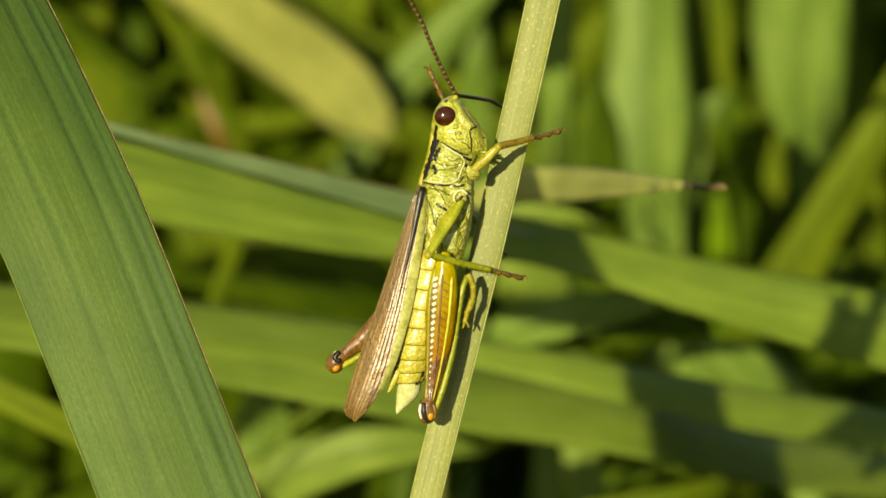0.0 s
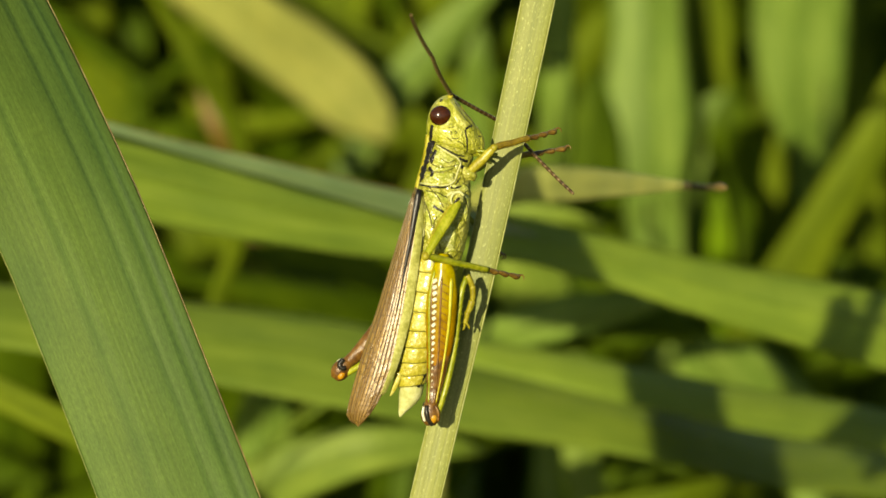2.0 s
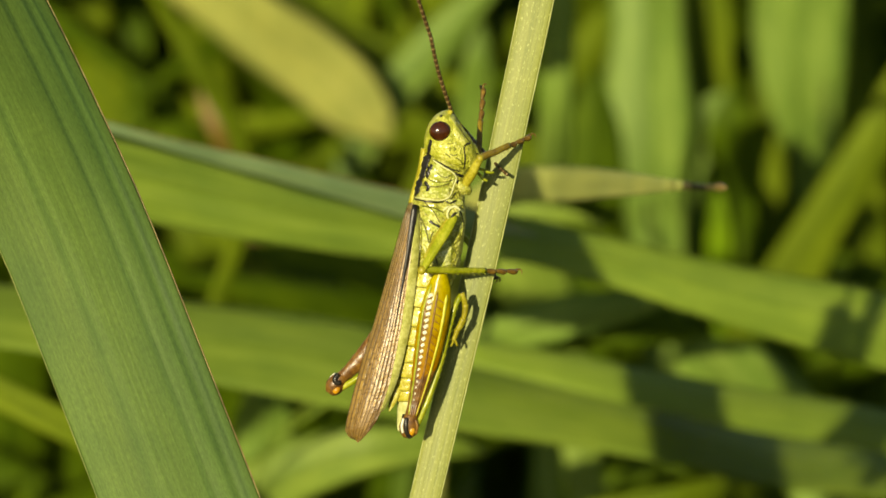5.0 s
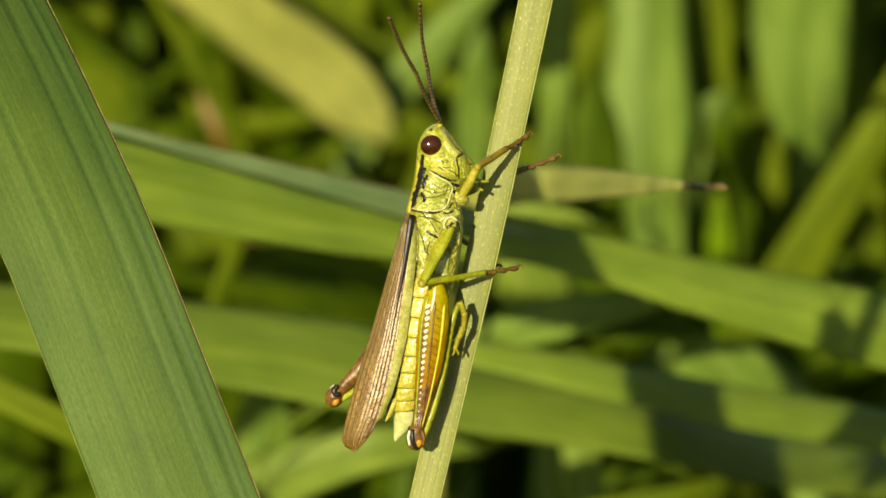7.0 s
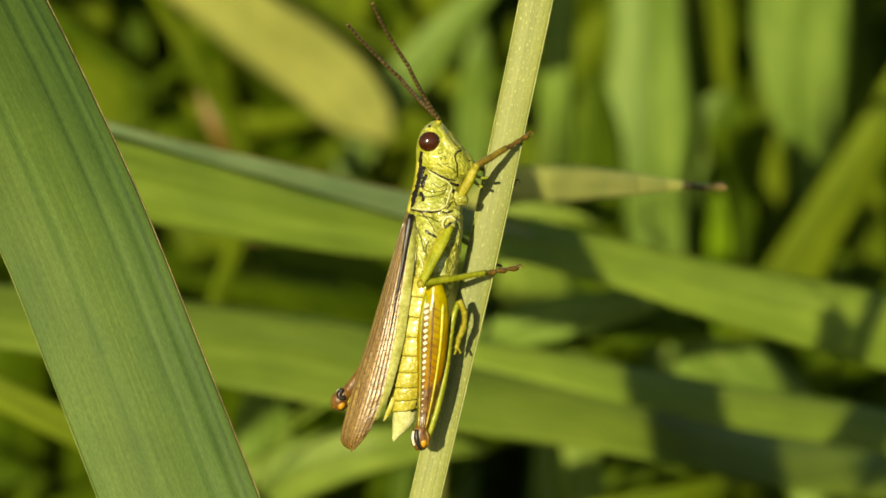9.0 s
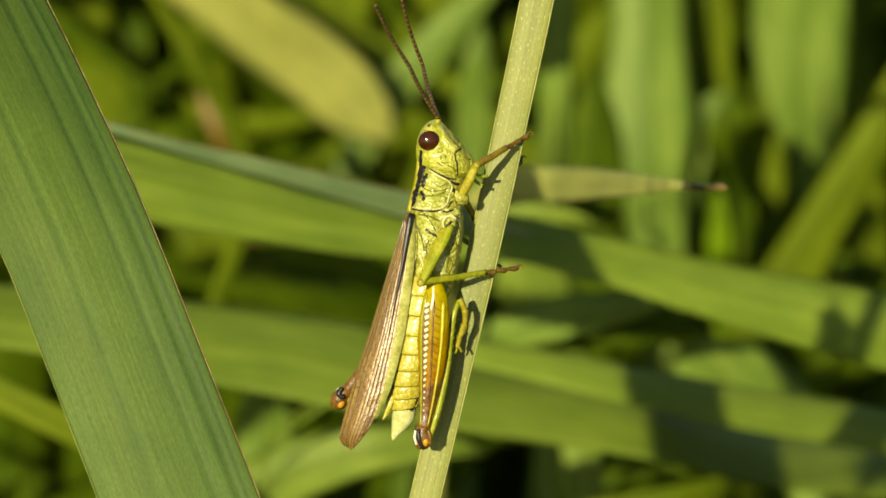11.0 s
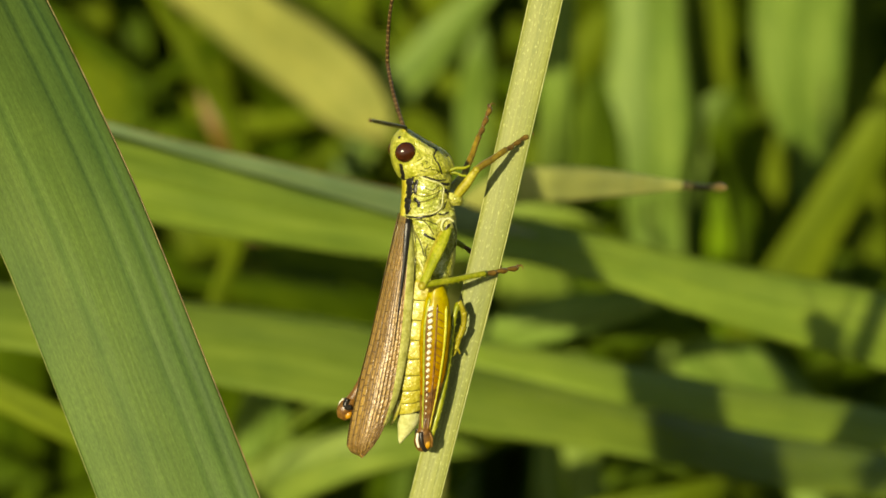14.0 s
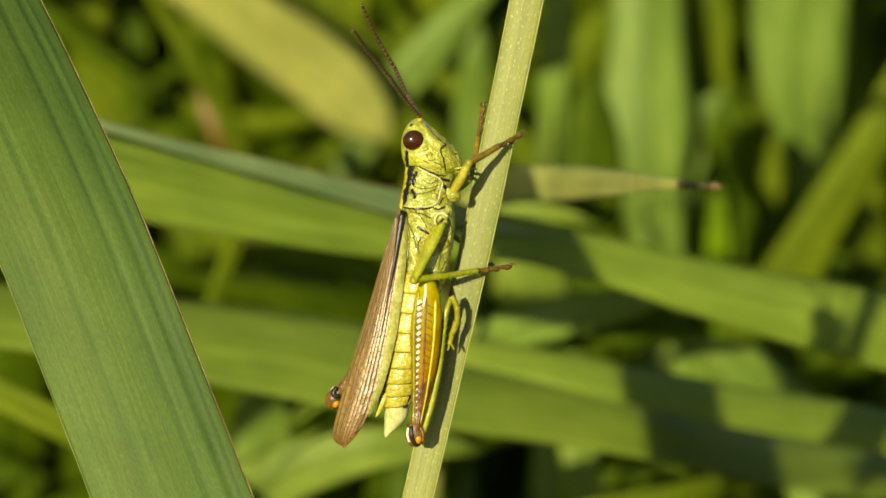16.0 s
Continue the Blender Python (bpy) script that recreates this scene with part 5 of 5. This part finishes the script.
    # feelers: seconds, the end's bearing, and 1 where the end lies out of view
    near_1 = [(0, 728, 0, 1), (0.3, 819, 0, 1), (0.5, 859, -8, 0), (0.7, 860, 2, 1), (1, 803, 2, 1), (1.2, 809, 23, 0), (1.5, 737, 88, 0), (1.7, 730, 68, 0), (2, 728, 27, 0), (2.2, 770, 0, 1), (2.5, 728, 153, 0),
              (2.7, 617, 3, 1), (3, 707, 3, 1), (3.2, 694, 3, 1), (3.5, 680, 0, 1), (3.8, 666, 3, 1), (4, 753, 3, 1), (4.2, 816, 3, 1)]
    near_2 = [(6.3, 632, 92, 0), (6.5, 609, 120, 0), (6.7, 614, 75, 0), (7, 688, 30, 0), (7.5, 649, 29, 0), (8, 646, 17, 0), (8.5, 662, 6, 0), (9, 660, 6, 0), (9.2, 659, 3, 0), (11.3, 666, 10, 0), (11.5, 664, 10, 0), (12, 660, 22, 0)]
    near_3 = [(12.5, 670, 15, 0), (13, 643, 23, 0), (13.3, 688, 4, 0), (13.5, 720, 5, 0), (13.7, 707, 7, 0), (13.9, 614, 159, 0), (14, 650, 210, 0), (14.2, 642, 98, 0), (14.5, 646, 57, 0), (14.8, 634, 43, 0), (15, 643, 40, 0),
              (15.3, 641, 43, 0), (15.5, 629, 47, 0), (15.8, 638, 54, 0), (16, 639, 56, 0)]
    far_1 = [(0, 935, 215, 0), (0.3, 936, 316, 0), (0.5, 961, 450, 0), (0.7, 910, 413, 0), (1, 1064, 387, 0), (1.2, 968, 336, 0), (1.5, 1048, 264, 0), (1.7, 786, 3, 1), (2, 1017, 345, 0), (2.2, 1030, 312, 0), (2.5, 877, 250, 0),
             (2.7, 630, 3, 1), (3, 815, 3, 1), (3.2, 792, 3, 1), (3.5, 721, 0, 1), (3.8, 798, 100, 0), (4, 934, 380, 0), (4.2, 905, 300, 0)]
    far_2 = [(6.3, 849, 281, 0), (6.5, 648, 180, 0), (6.7, 557, 3, 1), (7, 747, 30, 0), (7.5, 717, 20, 0), (8, 643, 12, 0), (8.5, 626, 65, 0), (9, 632, 60, 0), (9.2, 632, 94, 0), (11.3, 727, 6, 0), (11.5, 725, 7, 0), (12, 717, 6, 0)]
    far_3 = [(12.5, 716, 0, 0), (13, 640, 20, 0), (13.3, 743, 4, 0), (13.5, 785, 7, 0), (13.7, 1089, 159, 0), (13.9, 1000, 202, 0), (14, 690, 2, 0), (14.2, 653, 0, 0), (14.5, 682, 0, 0), (14.8, 673, 25, 0), (15, 689, 22, 0),
             (15.3, 673, 29, 0), (15.5, 664, 31, 0), (15.8, 664, 31, 0), (16, 665, 33, 0)]
    # where a feeler arches: seconds and the bearing of its middle
    arch_far = {0: (872, 180), 0.3: (893, 238), 0.5: (925, 328), 0.7: (895, 290), 1.2: (905, 205), 1.0: (955, 270), 1.5: (905, 158), 2.0: (905, 226), 2.2: (890, 200), 2.5: (800, 146), 13.7: (900, 178), 13.9: (850, 190), 6.3: (790, 225), 6.5: (660, 180), 4.0: (914, 336)}

    # the stem sways a little about its foot in view
    foot_at = VIEW @ local(757, 882)
    lean_axis = VIEW.to_3x3() @ Vector((0, 1, 0))

    def sway(a):
        return Matrix.Translation(foot_at) @ Matrix.Rotation(radians(a), 4, lean_axis) @ Matrix.Translation(-foot_at)

    swing = [(0, 0), (0.5, -0.3), (1, -0.1), (1.5, -0.58), (2, -0.52), (2.2, -0.26), (2.5, 0.13), (2.8, -0.4), (3, -0.45), (3.5, -0.7), (3.8, -0.6), (4, 0.05), (4.2, -0.3), (5, -0.6), (6.3, -0.55), (6.5, -0.75), (7, -0.75), (7.5, -0.57),
             (8, -0.57), (8.5, -0.7), (9, -0.7), (11.5, -0.6), (12, -0.6), (12.5, -0.75), (13, -0.78), (13.5, -0.9), (13.8, -0.85), (13.9, -0.3), (14, 0.35), (14.1, -0.4), (14.2, -1.0), (14.5, -1.0), (14.8, -0.97), (15, -0.87), (15.3, -0.87), (16, -0.95)]
    walk(stem, [(t, sway(a)) for t, a in swing])

    times = sorted({r[0] for t in (chest, eye_1, eye_2, knee_near) for r in t} | {4.6, 5.0, 5.4, 5.8, 6.1, 9.7, 10.2, 10.7})

    def at(table, t):
        x = [r[0] for r in table]
        return [float(np.interp(t, x, [r[k] for r in table])) for k in range(1, len(table[0]))]

    def spot(u, v, d=0.0):
        """A bearing at a depth in grid steps behind the body's middle, in the viewing frame."""
        return local(u, v, HOPPER_D + d * U * 1000)

    def turn(a):
        return Matrix.Rotation(a, 4, "Y")

    def aim(p, q, up):
        """The pose of a limb from p along x to q, its z side towards up."""
        x = (q - p).normalized()
        y = up.cross(x)
        y = y.normalized() if y.length > 1e-6 * up.length else Vector((0, 1, 0))
        z = x.cross(y)
        m = Matrix((x, y, z)).transposed().to_4x4()
        m.translation = p
        return m

    def reach(p, q, a, b, pole):
        """The knee of a two-piece limb from p to q, bent towards pole; q is drawn in where it is out of reach."""
        way = q - p
        d = min(max(way.length, abs(a - b) * 1.02), (a + b) * 0.998)
        x = way.normalized()
        side = (pole - x * pole.dot(x)).normalized()
        c = (a * a + d * d - b * b) / (2 * d)
        return p + x * c + side * math.sqrt(max(a * a - c * c, 0)), p + x * d

    rows = {}

    def put(ob, t, m):
        rows.setdefault(ob.name, (ob, []))[1].append((t, m))

    # degrees by which the body rolls about its length and shows its back
    roll_table = [(0, 0), (2.2, 0), (2.5, 11), (2.7, 9), (3, 0), (4.2, 0), (6.3, 11), (6.5, 12), (6.7, 10), (7, 3), (8, 0), (13.7, 0), (14, 11), (14.2, 6), (14.5, 4), (15, 1), (16, 1)]
    long_axis = (body(804, 348) - body(626, 733)).normalized()
    c0, w0 = chest[0][1:], tail[0][1:]
    rest = math.atan2(w0[0] - c0[0], w0[1] - c0[1])
    eye = eye_1 + eye_2
    e0 = math.atan2(787 - NECK[0], NECK[1] - 205)
    near = near_1 + near_2 + near_3
    far = far_1 + far_2 + far_3
    for t in times:
        c, w = at(chest, t), at(tail, t)
        lean = -(math.atan2(w[0] - c[0], w[1] - c[1]) - rest)
        base = turn(lean) @ Matrix.Rotation(radians(4.0), 4, "X") @ Matrix.Rotation(radians(at(roll_table, t)[0]), 4, long_axis)
        base.translation = spot(*c) - base.to_3x3() @ body(804, 348)
        put(hopper, t, VIEW @ base)
        inv = base.inverted()

        def inside(u, v, d=0.0):
            return inv @ spot(u, v, d)

        # head
        neck = body(*NECK)
        e = inside(*at(eye, t), -45) - neck
        whole = math.atan2(e.x, e.z) - e0
        hm = turn(0.5 * whole)
        slip = e - hm.to_3x3() @ body(787, 205, -45, NECK)
        slip.y = 0
        if slip.length > 18 * U:
            slip = slip.normalized() * 18 * U
        hm.translation = neck + slip
        put(head, t, hm)
        hinge = body(795, 324)
        put(shield, t, Matrix.Translation(hinge) @ turn(0.22 * whole) @ Matrix.Translation(-hinge))
        # feelers
        for s, table in ((-1, near), (1, far)):
            lo, hi = feelers[s]
            p = hm @ body(806, 170, s * 10, NECK)
            u, v, out = at(table, t)
            q = inside(u, v, s * 10)
            flat_way = Vector((q.x - p.x, 0, q.z - p.z))
            size = (ANT1 + ANT2) * U
            if out > 0.5:
                flat_way = flat_way.normalized() * max(flat_way.length, 0.82 * size)
            depth = math.sqrt(max(size ** 2 - flat_way.length ** 2, 0))
            if out <= 0.5 and s == -1:
                # the end leans out of the stem's plane, towards the eye
                q = inside(u, v, s * (10 + depth / U))
                flat_way = Vector((q.x - p.x, 0, q.z - p.z))
                depth = math.sqrt(max(size ** 2 - flat_way.length ** 2, 0))
            key = round(t, 2)
            if s == 1 and key in arch_far:
                mflat = inside(*arch_far[key], s * 10) - p
                mflat.y = 0
                if mflat.length > 0.88 * ANT1 * U:
                    mflat = mflat.normalized() * 0.88 * ANT1 * U
                k = p + mflat + Vector((0, math.sqrt(max((ANT1 * U) ** 2 - mflat.length ** 2, 0)), 0))
                rest_way = Vector((q.x - k.x, 0, q.z - k.z))
                dd = math.sqrt(max((ANT2 * U) ** 2 - rest_way.length ** 2, 0))
                # past the stem's edge the feeler comes back towards the light
                end = k + rest_way + Vector((0, -dd if u > 903 + (441 - v) * 0.23 and rest_way.length > 0.55 * ANT2 * U else dd, 0))
            else:
                end = p + flat_way + Vector((0, s * depth, 0))
                k = p + (end - p) * (ANT1 / (ANT1 + ANT2))
                if s == 1:
                    # the far one bows away and comes back
                    end.y = 2 * k.y - end.y + (end.y - k.y) * 0.3
            lm = aim(p, k, Vector((-1, 0, 0.3)))
            put(lo, t, lm)
            em = lm.inverted() @ aim(k, end, Vector((-1, 0, 0.3)))
            em.translation = (ANT1 * U, 0, 0)
            put(hi, t, em)
        # walking legs
        far_fore = fore_far + fore_far2
        for s in (-1, 1):
            f, sh = legs["fore", s]
            p = body(836, 303, s * 36)
            if s < 0:
                q = inside(*at(fore_near, t), 46)
                pole = Vector((-0.2, -1.0, 0.55))
            else:
                u, v, d = at(far_fore, t)
                q = inside(u, v, d + 46)
                pole = Vector((0.6, 0.6, 0.2))
            k, end = reach(p, q, FORE1 * U, FORE2 * U, pole)
            put(f, t, aim(p, k, Vector((-0.4, 0, 1))))
            put(sh, t, aim(k, end, Vector((-0.4, 0, 1))))
            f, sh = legs["mid", s]
            p = body(816, 352, s * 50)
            if s < 0:
                q = inside(*at(mid_near, t), 42)
                pole = Vector((-0.42, -0.31, -0.86))
            else:
                q = inside(*at(mid_far, t), 106)
                pole = Vector((0.1, 1.0, -0.3))
            k, end = reach(p, q, mid_lengths[s][0] * U, mid_lengths[s][1] * U, pole)
            put(f, t, aim(p, k, Vector((1, 0, 0.6))))
            put(sh, t, aim(k, end, Vector((0, 0, 1))))
        # jumping legs
        for s, table in ((-1, knee_near), (1, knee_far)):
            th, hip = hind[s]
            p = body(*hip)
            q = inside(*at(table, t), s * 55) - p
            r = body(758, 722, s * 57, hip)
            m = turn(math.atan2(-q.x, -q.z) - math.atan2(-r.x, -r.z))
            m.translation = p
            put(th, t, m)
    for ob, keys in rows.values():
        if keys[0][0] > 0:
            keys.insert(0, (0, keys[0][1]))
        walk(ob, keys)


motions()
